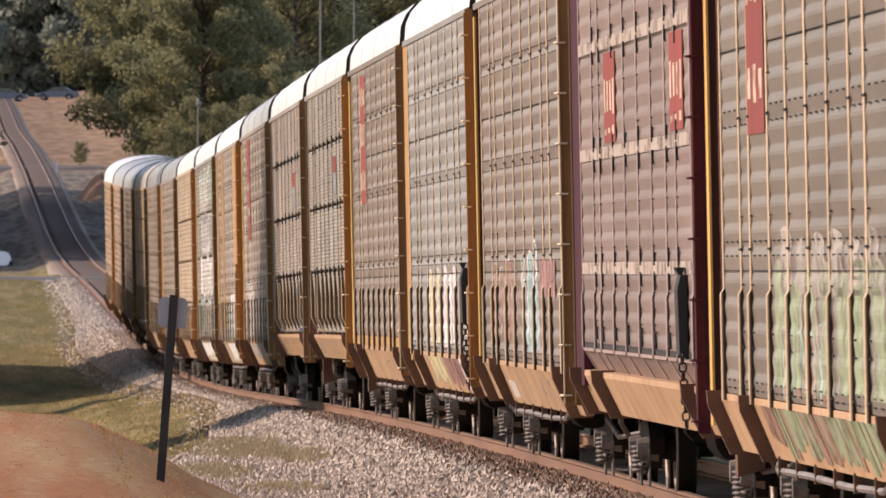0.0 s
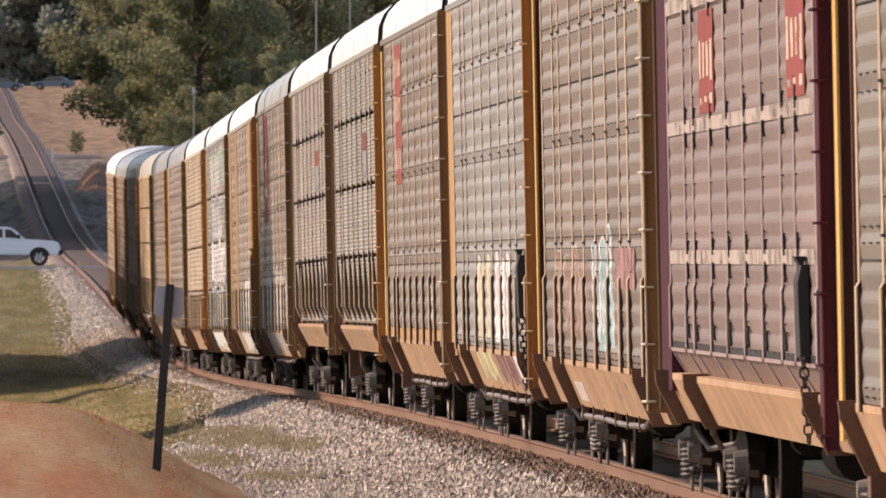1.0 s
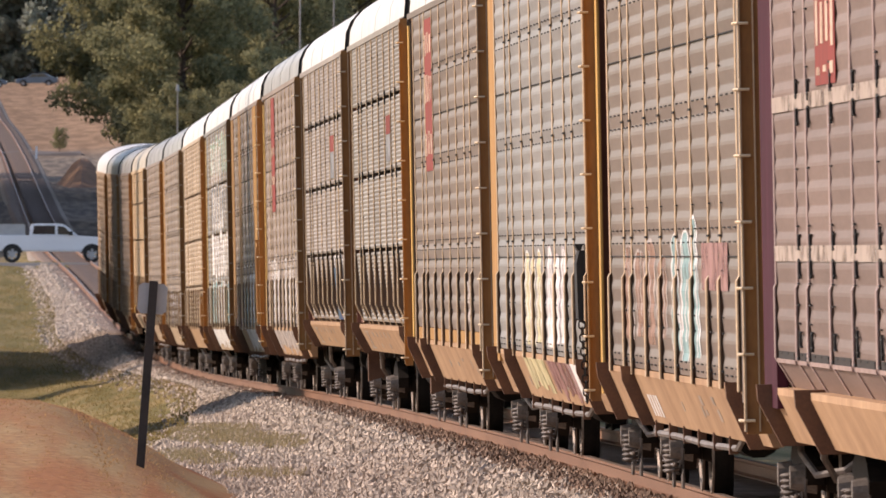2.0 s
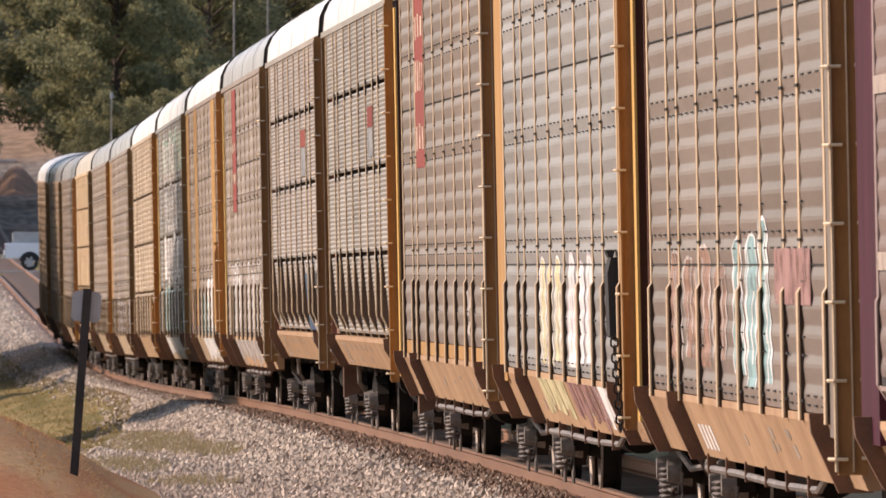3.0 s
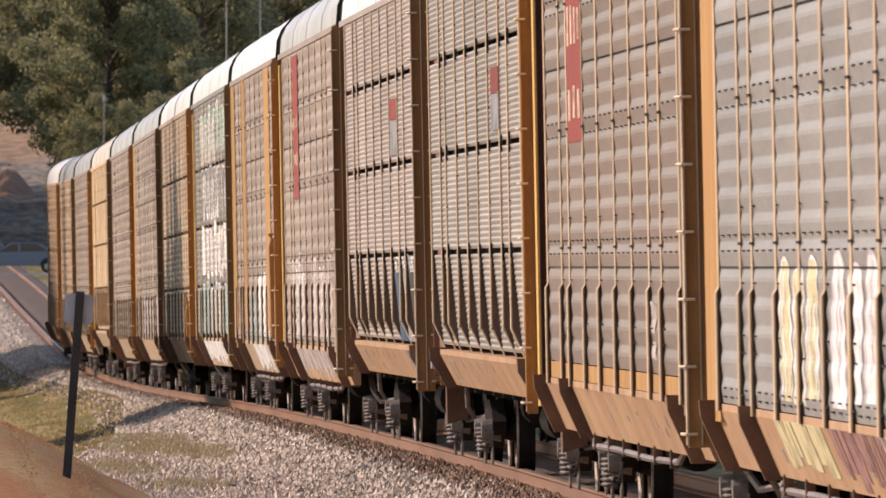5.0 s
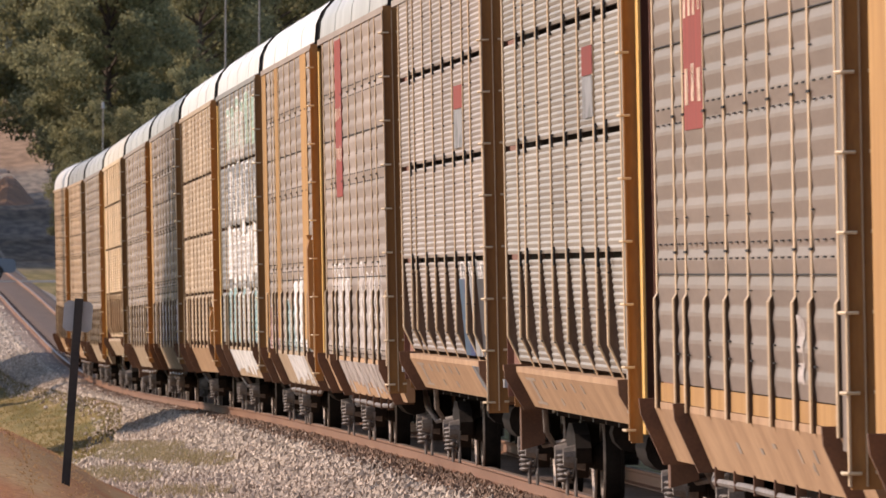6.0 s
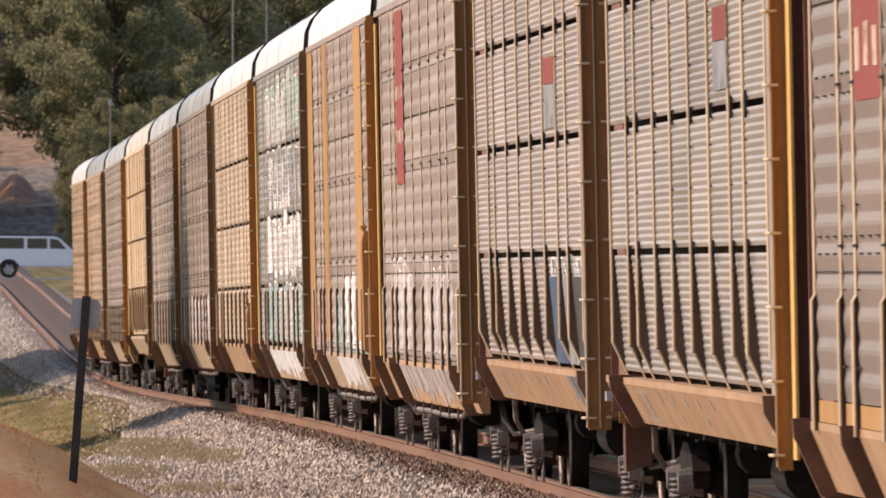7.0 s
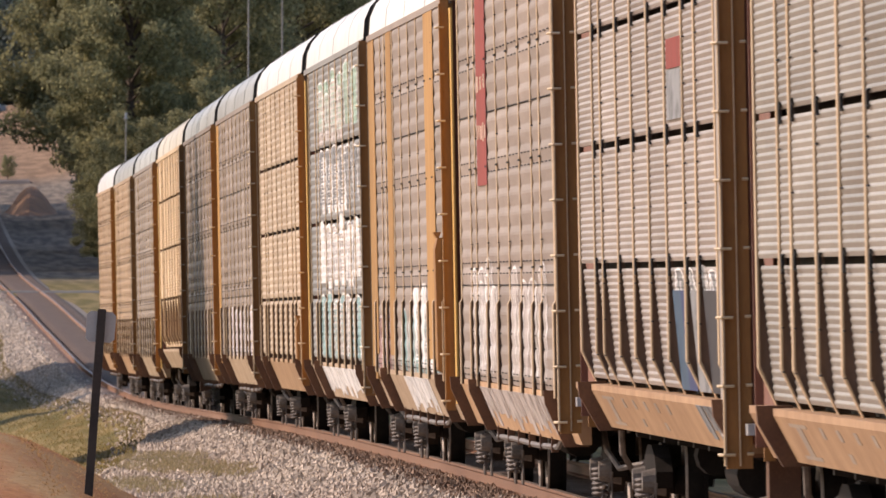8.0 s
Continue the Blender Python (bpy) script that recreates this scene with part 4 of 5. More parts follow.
def build_train():
    cars.extend(autorack(k) for k in range(17))
    teal, mint, white = thin_paint("teal_spray", (0.26, 0.42, 0.42)), thin_paint("mint_spray", (0.36, 0.5, 0.40)), thin_paint("white_spray", (0.84, 0.82, 0.79), 0.6)
    lilac, cream, pink = thin_paint("lilac_spray", (0.66, 0.60, 0.62)), thin_paint("cream_spray", (0.62, 0.55, 0.32)), thin_paint("pink_spray", (0.36, 0.20, 0.18), 0.25)
    green, rust, pale = thin_paint("green_spray", (0.30, 0.36, 0.22)), thin_paint("rust_spray", (0.30, 0.18, 0.13), 0.02), thin_paint("pale_spray", (0.52, 0.46, 0.42))
    slate = thin_paint("slate_spray", (0.25, 0.258, 0.262))
    # green and red tags on the leading car
    faint = thin_paint("faint_spray", (0.40, 0.36, 0.31), 0.05)
    c = cars[16]
    red_label(c, 4.5, 7.1, 3.12, 5.0, ((3.35, 3.65), (4.1, 4.4), (4.65, 4.9)), 1)
    spray(c, -11.0, 4.0, 1.2, 2.15, green, faint, 11, 7)
    spray(c, -4.0, 2.8, 1.15, 1.75, rust, mint, 12, 4)
    spray(c, -10.5, 3.0, 1.9, 2.4, faint, faint, 13, 6)
    # maroon car
    c = cars[15]
    for a, b in ((3.1, 5.6), (-10.6, -8.1)):
        red_label(c, a, b, 3.26, 4.08, ((3.3, 3.42), (3.5, 3.85)), 3)
    brake_box(c, -10.4, 1.36, 2.06, M["black"])
    chain(c, -10.9, 0.8, 1.4)
    # teal tag, pink block, faded orange
    c = cars[14]
    spray(c, -5.2, -0.2, 1.25, 2.45, teal, white, 21, 3)
    plate(c, "paint_patch", -10.0, -5.8, 1.83, 2.2, pink, "faded pink paint block")
    spray(c, 0.4, 8.8, 1.35, 2.25, rust, pale, 22, 4)
    # cream and lilac tag
    c = cars[13]
    spray(c, -0.6, 4.0, 1.2, 2.25, cream, white, 31, 3)
    spray(c, -6.9, -1.8, 1.2, 2.3, white, lilac, 32, 3)
    brake_box(c, -11.2, 1.47, 2.15, M["black"])
    chain(c, -12.0, 0.76, 1.5)
    paint_run(c, -0.5, 4.8, cream, 33, "cream paint run on the sill")
    paint_run(c, -7.2, -1.6, pink, 34, "pink paint run on the sill")
    paint_run(c, -9.0, -7.0, white, 35, "white paint run on the sill")
    for i in range(9):
        plate(c, "letter_bar", -12.9, -12.2, 4.4 - 0.33 * i, 4.52 - 0.33 * i - 0.04 * (i % 2), M["dark"], x=WALL - 0.013)
    red_label(cars[12], 4.2, 6.8, 3.14, 4.95, ((3.32, 3.62), (3.95, 4.3), (4.5, 4.8)), 4)
    spray(cars[12], -7.9, -6.2, 1.35, 1.9, pale, pale, 41, 1)
    plate(cars[11], "label_plate", -7.0, -5.0, 3.73, 3.97, M["red_panel"], "small red plate")
    plate(cars[11], "label_plate", -7.0, -5.0, 3.38, 3.72, slate, "grey plate")
    c = cars[10]
    plate(c, "label_plate", -6.9, -4.6, 3.74, 3.97, M["red_panel"], "small red plate")
    plate(c, "label_plate", -6.9, -4.6, 3.35, 3.73, slate, "grey plate")
    for a, b, m in ((-6.75, -5.5, paint("deep_blue_paint", (0.014, 0.035, 0.13))), (-5.5, -4.3, paint("dull_teal_paint", (0.03, 0.085, 0.15))), (-8.7, -7.0, slate), (-11.5, -8.95, paint("black_blue_paint", (0.02, 0.022, 0.032)))):
        part("paint_block", shared(("block", a), m, lambda bm: prism(bm, [(WALL + 0.012, 2.05), (WALL + 0.075, 1.29), (WALL + 0.080, 1.29), (WALL + 0.017, 2.05)], "y", a, b)), c, "blue and navy sprayed paint")
    spray(c, -11.4, -4.6, 1.98, 2.24, slate, white, 51, 4)
    paint_run(c, -12.6, -8.0, slate, 55, "grey paint run on the sill", 0.88, 1.25)
    c = cars[9]
    red_label(c, 3.9, 6.4, 3.08, 5.0, ((3.5, 3.7), (4.0, 4.2)), 6)
    spray(c, 3.1, 9.2, 1.2, 2.35, pale, white, 61, 3)
    spray(c, -9.8, -1.2, 1.2, 2.25, pale, white, 62, 4)
    c = cars[8]
    for a, b in ((10.8, 11.5), (4.5, 6.3), (-9.6, -6.8)):
        plate(c, "painted_column", a, b, 1.3, 5.06, M["orange"], "orange painted column")
    spray(c, -10.0, 3.0, 1.1, 1.9, teal, white, 71, 5)
    spray(c, 6.2, 11.4, 1.1, 1.75, pink, lilac, 72, 2)
    brake_box(c, -11.4, 1.15, 2.6, M["brown"])
    c = cars[7]
    for i in range(4):
        spray(c, -10.8, 7.6, 1.2 + 0.98 * i, 2.05 + 0.98 * i, (teal, white, slate, mint)[i], white, 81 + i, 6)
    for i, (lo, hi) in enumerate(((1.25, 2.0), (2.1, 2.9), (2.2, 2.95), (3.05, 3.9), (4.0, 4.8))):
        spray(c, -9.5 + 1.3 * i, 3.0 + 1.1 * i, lo, hi, white if i % 2 else pale, slate if i % 2 else white, 181 + i, 4)
    spray(cars[8], -9.0, -1.5, 1.15, 2.15, white, pale, 171, 3)
    spray(cars[9], 2.0, 8.8, 1.25, 2.2, pale, white, 161, 4)
    brake_box(cars[6], -11.3, 1.1, 1.7, M["brown"])
    paint_run(cars[7], -11.5, 9.0, white, 86, "white paint run on the sill")
    paint_run(cars[8], -6.0, 2.0, white, 76, "white paint run on the sill")
    paint_run(cars[9], -9.5, 9.0, pale, 66, "pale paint run on the sill")
    paint_run(cars[16], -11.0, 4.0, green, 18, "green paint run on the sill")
    paint_run(cars[16], -6.0, 6.0, rust, 19, "rusty paint run on the sill")
    spray(cars[5], -11.4, 5.3, 1.1, 1.95, lilac, white, 91, 5)
    # stencilled marks on the sills
    for k in (10, 11):
        for y0, y1, u0, u1 in ((6.3, 8.3, 0.12, 0.2), (6.3, 8.3, 0.8, 0.88), (7.0, 7.6, 0.2, 0.8)):
            sill_mark(cars[k], y0, y1, u0, u1, zb=0.88, zt=1.25)
        for i in range(5):
            sill_mark(cars[k], 4.4 - 1.9 * i, 4.75 - 1.9 * i, 0.12, 0.36, zb=0.88, zt=1.25)
            if i % 2:
                sill_mark(cars[k], 4.3 - 1.9 * i, 4.7 - 1.9 * i, 0.6, 0.8, zb=0.88, zt=1.25)
    for k in (12, 13, 14, 16):
        rand = random.Random(k)
        for i in range(7):
            y = rand.uniform(-8, 6)
            u = rand.uniform(0.1, 0.6)
            sill_mark(cars[k], y, y + rand.uniform(0.15, 0.5), u, u + rand.uniform(0.08, 0.25))
    for i in range(4):
        sill_mark(cars[14], 4.4 + 0.5 * i, 4.65 + 0.5 * i, 0.4, 0.85, white)


def car_pose(k, t):
    y = LEAD - PITCH * k + PITCH / 2 - SPEED * t
    a, b = float(grade(y - 10.06)), float(grade(y + 10.06))
    return pose(TRACK_X + 0.05, y, (a + b) / 2, math.degrees(math.atan2(b - a, 20.12)), -1.1, 0)


# ---- woods ----
def leaf_material(name, a, b):
    m = mat(name, a, b, 0.75, scale=0.6, fine=3, bump=0.0, vary=0.12, spec=0.15)
    vary_islands(m, 0.7, 1.3)
    n, l = m.node_tree.nodes, m.node_tree.links
    thin, mix = n.new("ShaderNodeBsdfTranslucent"), n.new("ShaderNodeMixShader")
    mix.inputs[0].default_value = 0.5
    l.new([x for x in n if x.type == "HUE_SAT"][0].outputs[0], thin.inputs[0])
    l.new(n["Principled BSDF"].outputs[0], mix.inputs[1])
    l.new(thin.outputs[0], mix.inputs[2])
    l.new(mix.outputs[0], n["Material Output"].inputs[0])
    return m


M["leaf"] = leaf_material("oak_leaves", (0.36, 0.33, 0.17), (0.22, 0.23, 0.13))
M["grass"] = leaf_material("dry_grass_blades", (0.33, 0.245, 0.11), (0.22, 0.185, 0.07))
M["bank_grass"] = leaf_material("sun_bleached_grass", (0.42, 0.26, 0.13), (0.36, 0.22, 0.10))
M["weed"] = leaf_material("dull_dry_weeds", (0.36, 0.29, 0.17), (0.27, 0.23, 0.13))
# distance haze is put into these two paled, greyed leaf colours
M["leaf_far"] = leaf_material("haze_paled_leaves", (0.40, 0.44, 0.38), (0.30, 0.34, 0.30))
M["leaf_dark"] = leaf_material("dark_leaves", (0.22, 0.25, 0.215), (0.175, 0.20, 0.175))


def tree_meshes(seed, height, spread, leaf, n_leaf, base=0.25, spire=False, leaf_size=1.0, bushy=1.0):
    """Trunk and limbs, and a crown of leaf sprays set in clumps along the limb ends."""
    rand = random.Random(seed)
    bm = bmesh.new()
    tube(bm, (0, 0, -1), (0.2, 0.1, height * 0.45), height * 0.02, height * 0.013, 9)
    tube(bm, (0.2, 0.1, height * 0.45), (0, 0, height * 0.92), height * 0.013, 0.04, 7)
    clumps = []
    for i in range(46):
        u = base + (1 - base) * (i + 0.5) / 46
        z = height * u
        a = i * 2.4 + rand.uniform(-0.4, 0.4)
        reach = spread * math.sqrt(max(0.05, 1 - ((u - 0.5) / 0.56) ** 2)) * rand.uniform(0.55, 1.05)
        if spire:
            reach = spread * (1.16 - u) * rand.uniform(0.6, 1.0)
        tip = Vector((math.cos(a) * reach, math.sin(a) * reach, z + rand.uniform(-0.3, 0.6)))
        root = Vector((0.1, 0.05, z * 0.82))
        tube(bm, root, tip, 0.09, 0.02, 5)
        clumps.append((tip, rand.uniform(0.8, 1.5) * (reach * 0.5 if spire else bushy * spread / 5)))
        clumps.append((root.lerp(tip, 0.6), rand.uniform(0.7, 1.3) * (reach * 0.5 if spire else bushy * spread / 5)))
    wood = mesh(bm, M["bark"])
    rng = np.random.RandomState(seed)
    pick = rng.randint(0, len(clumps), n_leaf)
    cen = np.array([c[0] for c in clumps])[pick]
    rad = np.array([c[1] for c in clumps])[pick][:, None]
    d = rng.normal(size=(n_leaf, 3))
    d /= np.linalg.norm(d, axis=1)[:, None]
    p = cen + d * rad * (rng.uniform(0.35, 1.0, (n_leaf, 1))) * np.array([1, 1, 0.75])
    a = rng.normal(size=(n_leaf, 3))
    a /= np.linalg.norm(a, axis=1)[:, None]
    b = np.cross(a, rng.normal(size=(n_leaf, 3)))
    b /= np.linalg.norm(b, axis=1)[:, None] + 1e-6
    s = rng.uniform(0.09, 0.2, (n_leaf, 1)) * (height / 20) * leaf_size
    v = np.stack([p - a * s, p + b * s * 0.6, p + a * s, p - b * s * 0.6], 1).reshape(-1, 3)
    crown = raw("crown", v.tolist(), np.arange(4 * n_leaf).reshape(-1, 4).tolist(), leaf)
    return wood, crown


def tree(meshes, x, y, turn, size, label, group="trees of the wood"):
    t = tagged(new("tree"), label, "tree", group)
    t.matrix_basis = Matrix.Translation((x, y, float(land(x, y)))) @ Euler((0, 0, turn)).to_matrix().to_4x4() @ Matrix.Scale(size, 4)
    part("trunk", meshes[0], t)
    part("crown", meshes[1], t)
    return t


def build_woods():
    oaks = [tree_meshes(5 + i, 18, 6.5, M["leaf"], 45000, 0.14) for i in range(3)]
    tall = [tree_meshes(31 + i, 24, 5.2, M["leaf_dark"], 45000, 0.04) for i in range(2)]
    hazed_trees = [tree_meshes(71 + i, 24, 5.2, M["leaf_far"], 36000, 0.02, leaf_size=1.9, bushy=1.8) for i in range(2)]
    cedar = tree_meshes(91, 12, 2.3, M["leaf_dark"], 45000, 0.08, True, 2.2)
    rand = random.Random(3)
    broad = "broad oak with yellowing green leaves at the wood's edge"
    dark = "tall dark green tree in a dense wood"
    high = [tree_meshes(55 + i, 18, 5.6, M["leaf"], 45000, 0.36) for i in range(2)]
    for x, y, k, s in ((15.2, 928, 0, 0.95), (13.8, 985, 1, 1.1)):
        tree(high[k], x, y, rand.uniform(0, 6), s, broad)
    for x, y, k, s in ((17.5, 960, 1, 0.95), (20.5, 940, 2, 0.9), (16.8, 990, 2, 1.05), (25, 960, 0, 0.95), (19, 1000, 1, 1.1)):
        tree(oaks[k], x, y, rand.uniform(0, 6), s, broad)
    for i in range(20):
        x = 17 + i * 1.9 + rand.uniform(-1, 1)
        tree(tall[i % 2], x, 1060 + rand.uniform(0, 50), rand.uniform(0, 6), rand.uniform(0.95, 1.2), dark)
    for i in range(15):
        tree(hazed_trees[i % 2], 2 + (i % 15) * 3.0 + (i // 15) * 1.4, 2050 + rand.uniform(0, 30) + 45 * (i // 15), rand.uniform(0, 6), rand.uniform(1.2, 1.5), dark)
    for x, y, s in ((13.9, 922, 0.34), (15.0, 925, 0.42), (15.6, 918, 0.45), (17.5, 925, 0.5), (20, 915, 0.5), (23, 925, 0.5)):
        tree(oaks[1], x, y, rand.uniform(0, 6), s, "low leafy understory tree below the wood's edge", "understory of the wood")
    # trees beside the line that shade the swale and the cars
    spots = [(-4.0, 309.0, 0.60), (-4.4, 314.0, 0.64), (-4.2, 319.0, 0.58), (-3.6, 322.0, 0.52)]
    spots += [(-1.9, 311.0, 0.36), (-2.1, 315.5, 0.40), (-1.9, 320.0, 0.36), (-4.8, 312.0, 0.62), (-4.8, 318.0, 0.60), (-3.3, 306.5, 0.54), (-4.7, 308.0, 0.62), (-2.0, 306.5, 0.38)]
    spots += [(-1.9 - 0.5 * (i % 2), 478 + 5.5 * i, 0.36 + 0.03 * (i % 3)) for i in range(13)]
    spots += [(-2.9 - 0.8 * (i % 2), 478 + 6.0 * i, 0.54 + 0.03 * (i % 3)) for i in range(12)]
    spots += [(-2.6, 541.0, 0.30), (-2.8, 544.0, 0.32)]
    spots += [(-5.0 - 2.5 * (i % 2), 935 + 9 * i, 0.72 + 0.08 * (i % 3)) for i in range(20)]
    spots += [(-9.0 - 3.0 * (i % 2), 895 + 11 * i, 1.05 + 0.1 * (i % 3)) for i in range(20)]
    spots += [(-5.4, 498.0, 0.98), (-5.6, 505.0, 1.0), (-5.4, 512.0, 0.98)]
    spots += [(-7.0 - 3.0 * (i % 2), 940 + 13 * i, 1.0 + 0.1 * (i % 3)) for i in range(18)]
    tree(cedar, -3.8, 311.0, 0.4, 1.16, "pointed dark cedar shading the railway bank", "trees along the bank")
    tree(cedar, -4.2, 458.0, 2.0, 1.42, "pointed dark cedar shading the railway bank", "trees along the bank")
    tree(oaks[1], 11.6, 1282, 1.0, 0.1, "small dark shrub on the far rise", "understory of the wood")
    for x, y, s in spots:
        tree(oaks[int(y) % 3], x, y, rand.uniform(0, 6), s, "roadside tree shading the railway bank", "trees along the bank")


# ---- road users ----
def vehicle(kind, label, material, lower, cab, half=0.95):
    """A car body cut from its side outlines: the lower shell and, narrower, the cab. It faces +x."""
    car = tagged(new(kind), label, kind.replace("_", " "), "road vehicles")
    for name, pts, w in (("body", lower, half), ("cab", cab, half - 0.1)):
        bm = bmesh.new()
        prism(bm, pts, "y", -w, w)
        bmesh.ops.bevel(bm, geom=list(bm.edges), offset=0.06, segments=2, affect="EDGES")
        part(name, mesh(bm, material, True), car)
    return car


def tyre_shape(bm, r):
    prof = [(-0.11, r * 0.62), (-0.115, r * 0.9), (-0.085, r), (0.085, r), (0.115, r * 0.9), (0.11, r * 0.62)]
    rings = [[bm.verts.new((q * math.cos(6.2832 * i / 28), y, q * math.sin(6.2832 * i / 28))) for y, q in prof] for i in range(28)]
    for i in range(28):
        for k in range(len(prof) - 1):
            bm.faces.new((rings[i][k], rings[i][k + 1], rings[(i + 1) % 28][k + 1], rings[(i + 1) % 28][k]))


def rim_shape(bm, r):
    """A dished disc with six openings between its spokes."""
    tube(bm, (0, -0.085, 0), (0, 0.085, 0), r * 0.2, r * 0.2, 12)
    for i in range(6):
        a = i * math.pi / 3
        u, v = Vector((math.cos(a), 0, math.sin(a))), Vector((-math.sin(a), 0, math.cos(a)))
        for y in (-0.08, 0.05):
            q = [bm.verts.new(u * s * r + v * w * r + Vector((0, yy, 0))) for yy in (y, y + 0.03) for s, w in ((0.15, -0.12), (0.64, -0.16), (0.64, 0.16), (0.15, 0.12))]
            for f in ((3, 2, 1, 0), (4, 5, 6, 7), (0, 1, 5, 4), (1, 2, 6, 5), (2, 3, 7, 6), (3, 0, 4, 7)):
                bm.faces.new([q[k] for k in f])


def add_wheels(car, xs, r, half=0.95):
    made = []
    for x in xs:
        for s in (-1, 1):
            # flat black arc on the body paints the shade of the wheel opening
            part("wheel_arch", shared(("arch", r), M["black"], lambda bm: prism(bm, [(1.22 * r * math.cos(0.15 + 2.84 * i / 10), r + 1.2 * r * math.sin(0.15 + 2.84 * i / 10)) for i in range(11)], "y", -0.01, 0.01)), car, at=pose(x, s * (half + 0.003), 0))
            w = part("wheel", shared(("tyre", r), M["black"], lambda bm: tyre_shape(bm, r), True), car, at=pose(x, s * (half - 0.06), r))
            part("rim", shared(("rim", r), M["sign"], lambda bm: rim_shape(bm, r)), w)
            made.append((w, x, s * (half - 0.06), r))
    return made


def panes(car, shapes, side=0.855):
    for pts in shapes:
        for s in (-1, 1):
            bm = bmesh.new()
            prism(bm, pts, "y", s * side, s * (side + 0.006))
            part("side_window", mesh(bm, M["glass"]), car, "dark tinted window")


fleet = {}


def build_vehicles():
    def add(car, name, material, fn, label=""):
        bm = bmesh.new()
        fn(bm)
        return part(name, mesh(bm, material), car, label)
    p = vehicle("pickup_truck", "white crew-cab pickup truck with a covered bed on the road", M["white_car"],
                [(-2.95, 0.55), (2.8, 0.5), (2.95, 0.7), (2.88, 1.06), (2.7, 1.16), (1.3, 1.26), (-0.95, 1.28), (-2.95, 1.28)],
                [(1.35, 1.22), (0.72, 1.76), (0.5, 1.82), (-0.75, 1.82), (-0.92, 1.76), (-0.95, 1.22)])
    panes(p, [[(0.36, 1.32), (1.06, 1.30), (0.66, 1.67), (0.36, 1.71)], [(-0.8, 1.32), (0.24, 1.32), (0.24, 1.72), (-0.74, 1.72)]])
    add(p, "windscreen", M["glass"], lambda bm: prism(bm, [(1.31, 1.28), (0.78, 1.74), (0.79, 1.75), (1.325, 1.285)], "y", -0.76, 0.76))
    add(p, "tool_box", M["sign"], lambda bm: prism(bm, [(-2.55, 1.28), (-1.15, 1.28), (-1.15, 1.74), (-1.22, 1.80), (-2.48, 1.80), (-2.55, 1.74)], "y", -0.7, 0.7), "grey tool box in the bed")
    add(p, "front_bumper", M["black"], lambda bm: prism(bm, [(2.82, 0.5), (3.02, 0.52), (3.03, 0.74), (2.86, 0.76)], "y", -0.93, 0.93))
    add(p, "rear_bumper", M["chrome"], lambda bm: prism(bm, [(-3.08, 0.55), (-2.9, 0.55), (-2.9, 0.74), (-3.08, 0.74)], "y", -0.9, 0.9))
    add(p, "tail_lamp", M["red_panel"], lambda bm: box(bm, -2.97, -2.93, -0.93, -0.8, 0.95, 1.28))
    add(p, "door_mirror", M["black"], lambda bm: box(bm, 0.92, 1.06, -1.16, -0.96, 1.28, 1.46))
    fleet["pickup"] = (p, add_wheels(p, (1.95, -1.75), 0.4))
    s = vehicle("sedan_car", "dark slate-blue sedan on the road", M["blue_car"],
                [(-2.3, 0.35), (2.25, 0.32), (2.36, 0.55), (2.22, 0.78), (1.2, 0.96), (-1.7, 1.02), (-2.32, 0.98), (-2.38, 0.6)],
                [(1.2, 0.93), (0.35, 1.42), (-0.9, 1.45), (-1.8, 0.98)], 0.9)
    panes(s, [[(0.02, 1.0), (0.92, 0.99), (0.3, 1.34), (0.02, 1.36)], [(-0.08, 1.0), (-0.08, 1.37), (-0.85, 1.37), (-1.35, 1.04)]], 0.805)
    add(s, "windscreen", M["glass"], lambda bm: prism(bm, [(1.12, 1.0), (0.4, 1.41), (0.41, 1.42), (1.135, 1.005)], "y", -0.7, 0.7))
    for q in (-0.72, 0.72):
        add(s, "headlamp", M["lamp_lens"], lambda bm: prism(bm, [(2.18, 0.6), (2.37, 0.58), (2.3, 0.72), (2.16, 0.78)], "y", q - 0.19, q + 0.19))
    fleet["sedan"] = (s, add_wheels(s, (1.42, -1.4), 0.33, 0.9))
    u = vehicle("sport_utility", "white full-size sport utility vehicle on the road", M["white_car"],
                [(-2.75, 0.55), (2.65, 0.5), (2.8, 0.75), (2.7, 1.1), (1.3, 1.3), (-2.78, 1.32)],
                [(1.4, 1.25), (0.72, 1.88), (0.4, 1.93), (-2.3, 1.95), (-2.5, 1.88), (-2.76, 1.25)])
    panes(u, [[(0.3, 1.36), (1.08, 1.34), (0.68, 1.78), (0.3, 1.82)], [(-0.75, 1.36), (0.18, 1.36), (0.18, 1.83), (-0.75, 1.84)], [(-2.55, 1.36), (-0.9, 1.36), (-0.9, 1.85), (-2.38, 1.86)]])
    add(u, "windscreen", M["glass"], lambda bm: prism(bm, [(1.33, 1.33), (0.77, 1.85), (0.78, 1.86), (1.345, 1.335)], "y", -0.76, 0.76))
    add(u, "front_bumper", M["sign"], lambda bm: prism(bm, [(2.68, 0.45), (2.86, 0.48), (2.87, 0.7), (2.72, 0.72)], "y", -0.93, 0.93))
    add(u, "rear_bumper", M["sign"], lambda bm: prism(bm, [(-2.9, 0.45), (-2.7, 0.45), (-2.7, 0.7), (-2.9, 0.7)], "y", -0.93, 0.93))
    for q in (-0.72, 0.72):
        add(u, "roof_rail", M["black"], lambda bm: prism(bm, [(-2.1, 1.95), (-2.0, 2.02), (0.3, 2.0), (0.4, 1.93)], "y", q - 0.025, q + 0.025))
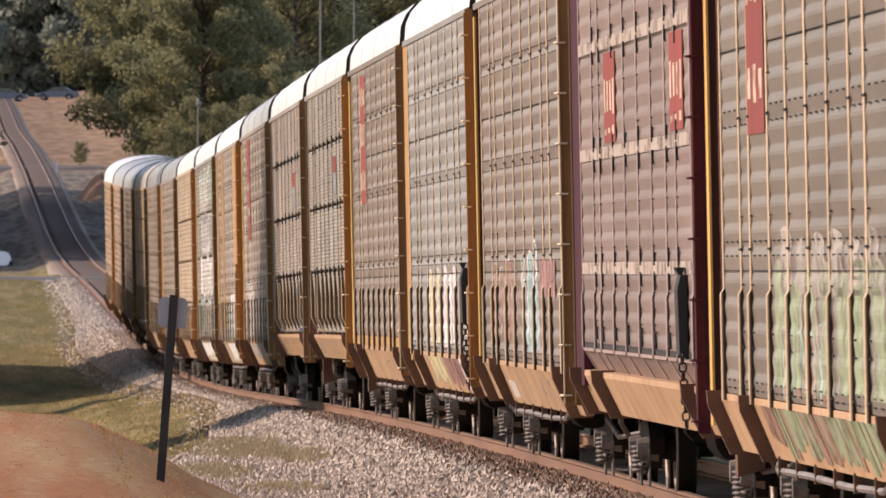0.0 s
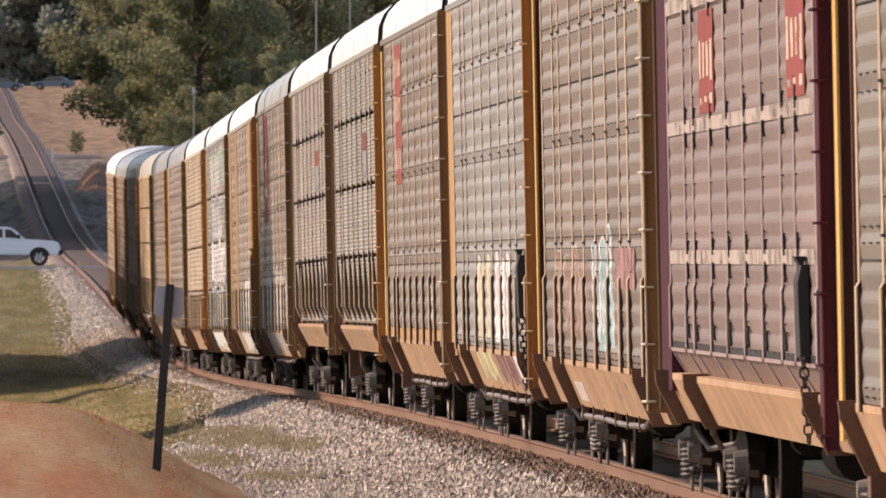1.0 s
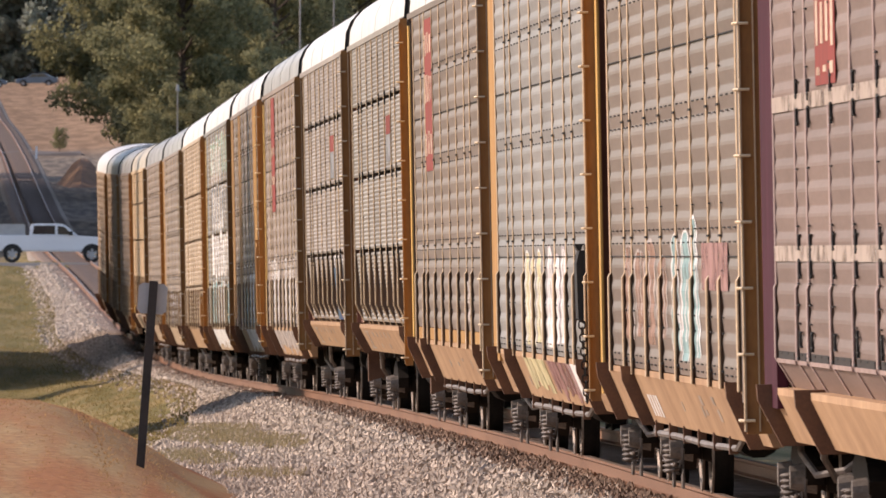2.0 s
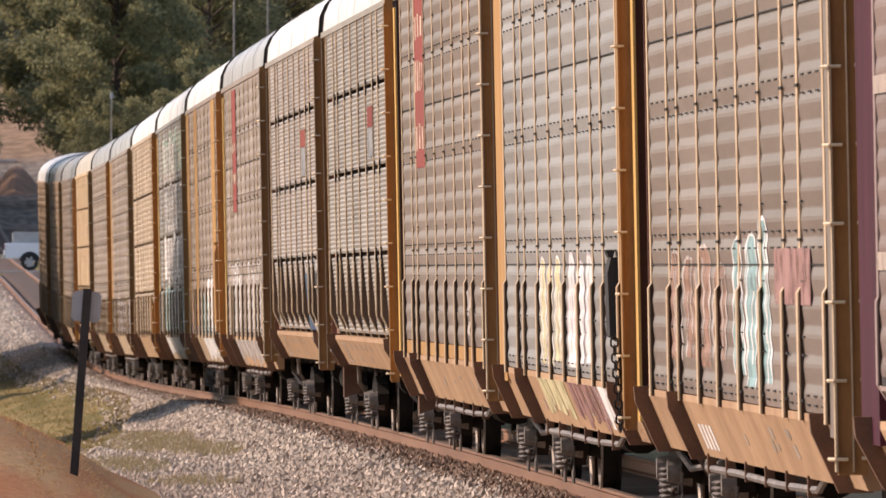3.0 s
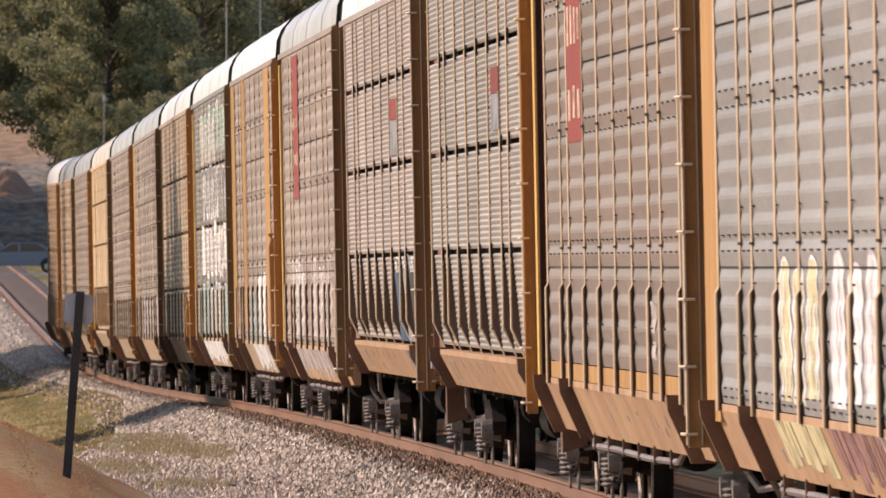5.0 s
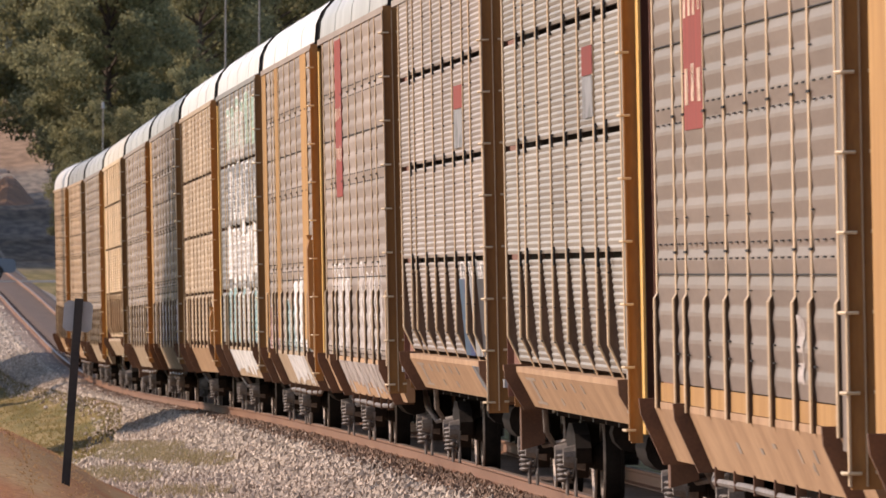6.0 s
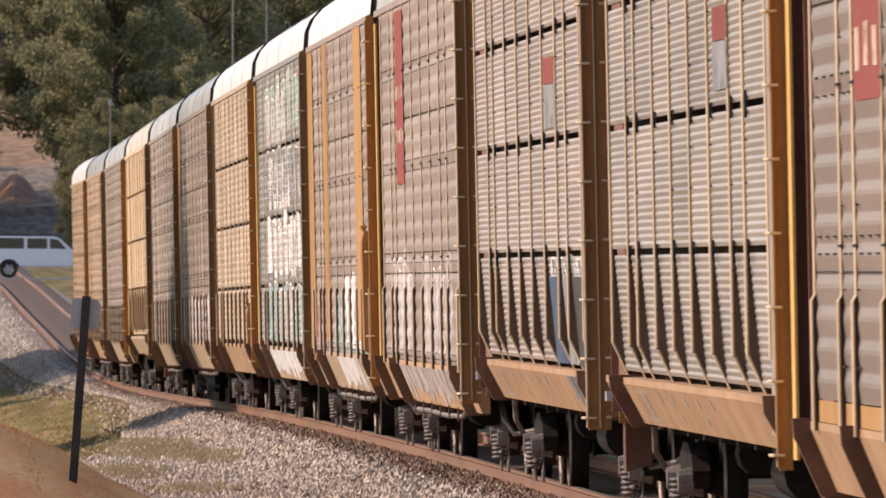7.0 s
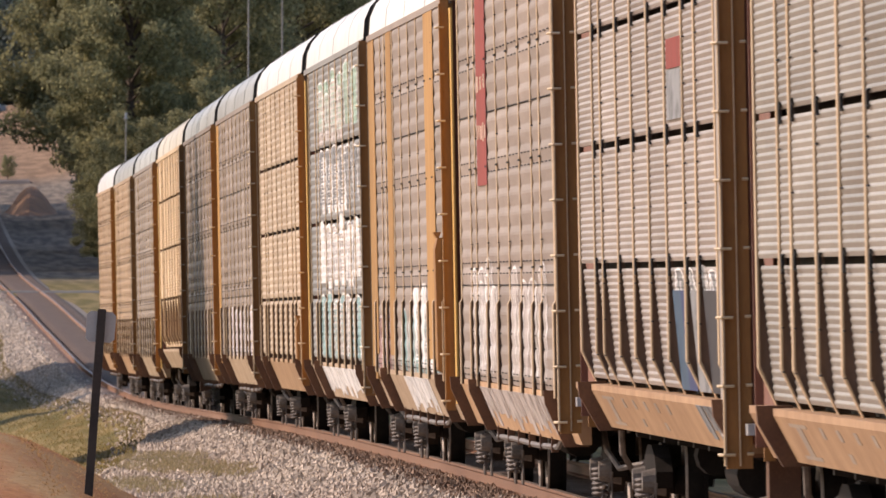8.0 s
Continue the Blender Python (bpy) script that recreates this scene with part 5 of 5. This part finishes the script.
    add(u, "tail_lamp", M["red_panel"], lambda bm: box(bm, -2.81, -2.76, -0.93, -0.78, 0.95, 1.3))
    fleet["utility"] = (u, add_wheels(u, (1.85, -1.6), 0.4))
    # parked on the far rise
    for x, y, turn in ((8.7, 1860, 8), (14.4, 1863, 172)):
        c = copy_thing(s, pose(x, y, float(land(x, y)) + 0.02, 0, 0, turn))
        tagged(c, "dark sedan parked on the far rise", "sedan car", "parked cars")


# seconds and bearing of the front bumper, by which each drives along the road
DRIVES = {"pickup": (2.95, 789.0, 1, [(0, 20), (0.3, 44), (0.6, 72), (1, 114), (1.4, 159), (1.7, 195), (2.8, 345), (3.0, 383), (4.0, 590), (8.0, 1400)]),
          "sedan": (2.35, 794.0, -1, [(0, 640), (3.5, 240), (4.0, 198), (4.4, 163), (5.8, 38), (6.1, 8), (8.0, -190)]),
          "utility": (2.8, 788.0, 1, [(0, -700), (5.8, 113), (6.2, 183), (6.6, 257), (7.2, 378), (7.6, 470), (8.0, 565)])}


def motions():
    for k, car in enumerate(cars):
        walk(car, [(t / 2, car_pose(k, t / 2)) for t in range(17)])
    for key, (half, y, way, rows) in DRIVES.items():
        car, wheels = fleet[key]
        ts = [i * 0.2 for i in range(41)]
        us = np.interp(ts, [r[0] for r in rows], [r[1] for r in rows])
        us[1:-1] = (us[:-2] + 2 * us[1:-1] + us[2:]) / 4
        xs = (us + 130.6) / 30000 * y - way * half
        z = float(grade(790)) - 0.095
        walk(car, [(t, pose(x, y, z, 0, 0, 0 if way > 0 else 180)) for t, x in zip(ts, xs)])
        for w, wx, wy, r in wheels:
            rows_w = [(t, pose(wx, wy, r, 0, math.degrees(abs(x - xs[0]) / r), 0)) for t, x in zip(ts, xs)]
            walk(w, rows_w)


# ---- line-side things ----
def build_posts():
    z = float(land(2.8, 200))
    p = tagged(new("sign_post"), "dark leaning steel post with a square sign seen from behind", "sign post")
    p.matrix_basis = pose(2.375, 172, -0.06, 0, 4.2, 0)
    part("post", shared("sign_stake", M["post"], lambda bm: box(bm, -0.043, 0.043, -0.035, 0.035, -0.4, 1.90)), p)
    part("sign_plate", shared("plate", M["sign"], lambda bm: prism(bm, [(-0.148, 1.60), (-0.11, 1.565), (0.11, 1.565), (0.148, 1.60), (0.148, 1.84), (0.11, 1.875), (-0.11, 1.875), (-0.148, 1.84)], "y", 0.045, 0.05)), p, "bare grey back of a metal sign")
    m = tagged(new("marker_post"), "short white marker post by the track", "marker post")
    m.matrix_basis = pose(9.5, 1235, float(land(9.5, 1235)))
    part("stake", shared("marker", M["white_car"], lambda bm: prism(bm, [(-0.07, -0.05), (0.07, -0.05), (0.07, 0.05), (-0.07, 0.05)], "z", -0.2, 0.95)), m)


def build_poles():
    for x, y, h, r in ((14.4, 902, 8.2, 0.03), (21.0, 905, 15.0, 0.04), (22.8, 905, 13.4, 0.04)):
        z = float(land(x, y))
        p = tagged(new("utility_pole"), "slim weathered grey timber pole before the wood", "utility pole", "utility poles")
        p.matrix_basis = pose(x, y, z)
        part("pole", shared(("pole", h), M["wood_pole"], lambda bm: tube(bm, (0, 0, -0.5), (0.05, 0, h), r * 1.3, r, 9)), p)
        part("insulator", shared(("insulator", h), M["sign"], lambda bm: tube(bm, (0.05, 0, h), (0.05, 0, h + 0.35), 0.1, 0.06, 8)), p)


build_poles()
build_ground()
build_track()
build_road()
build_far_rise()
build_train()
build_woods()
build_vehicles()
build_posts()
build_stones()
build_shoulder_stones()
build_grass()

motions()
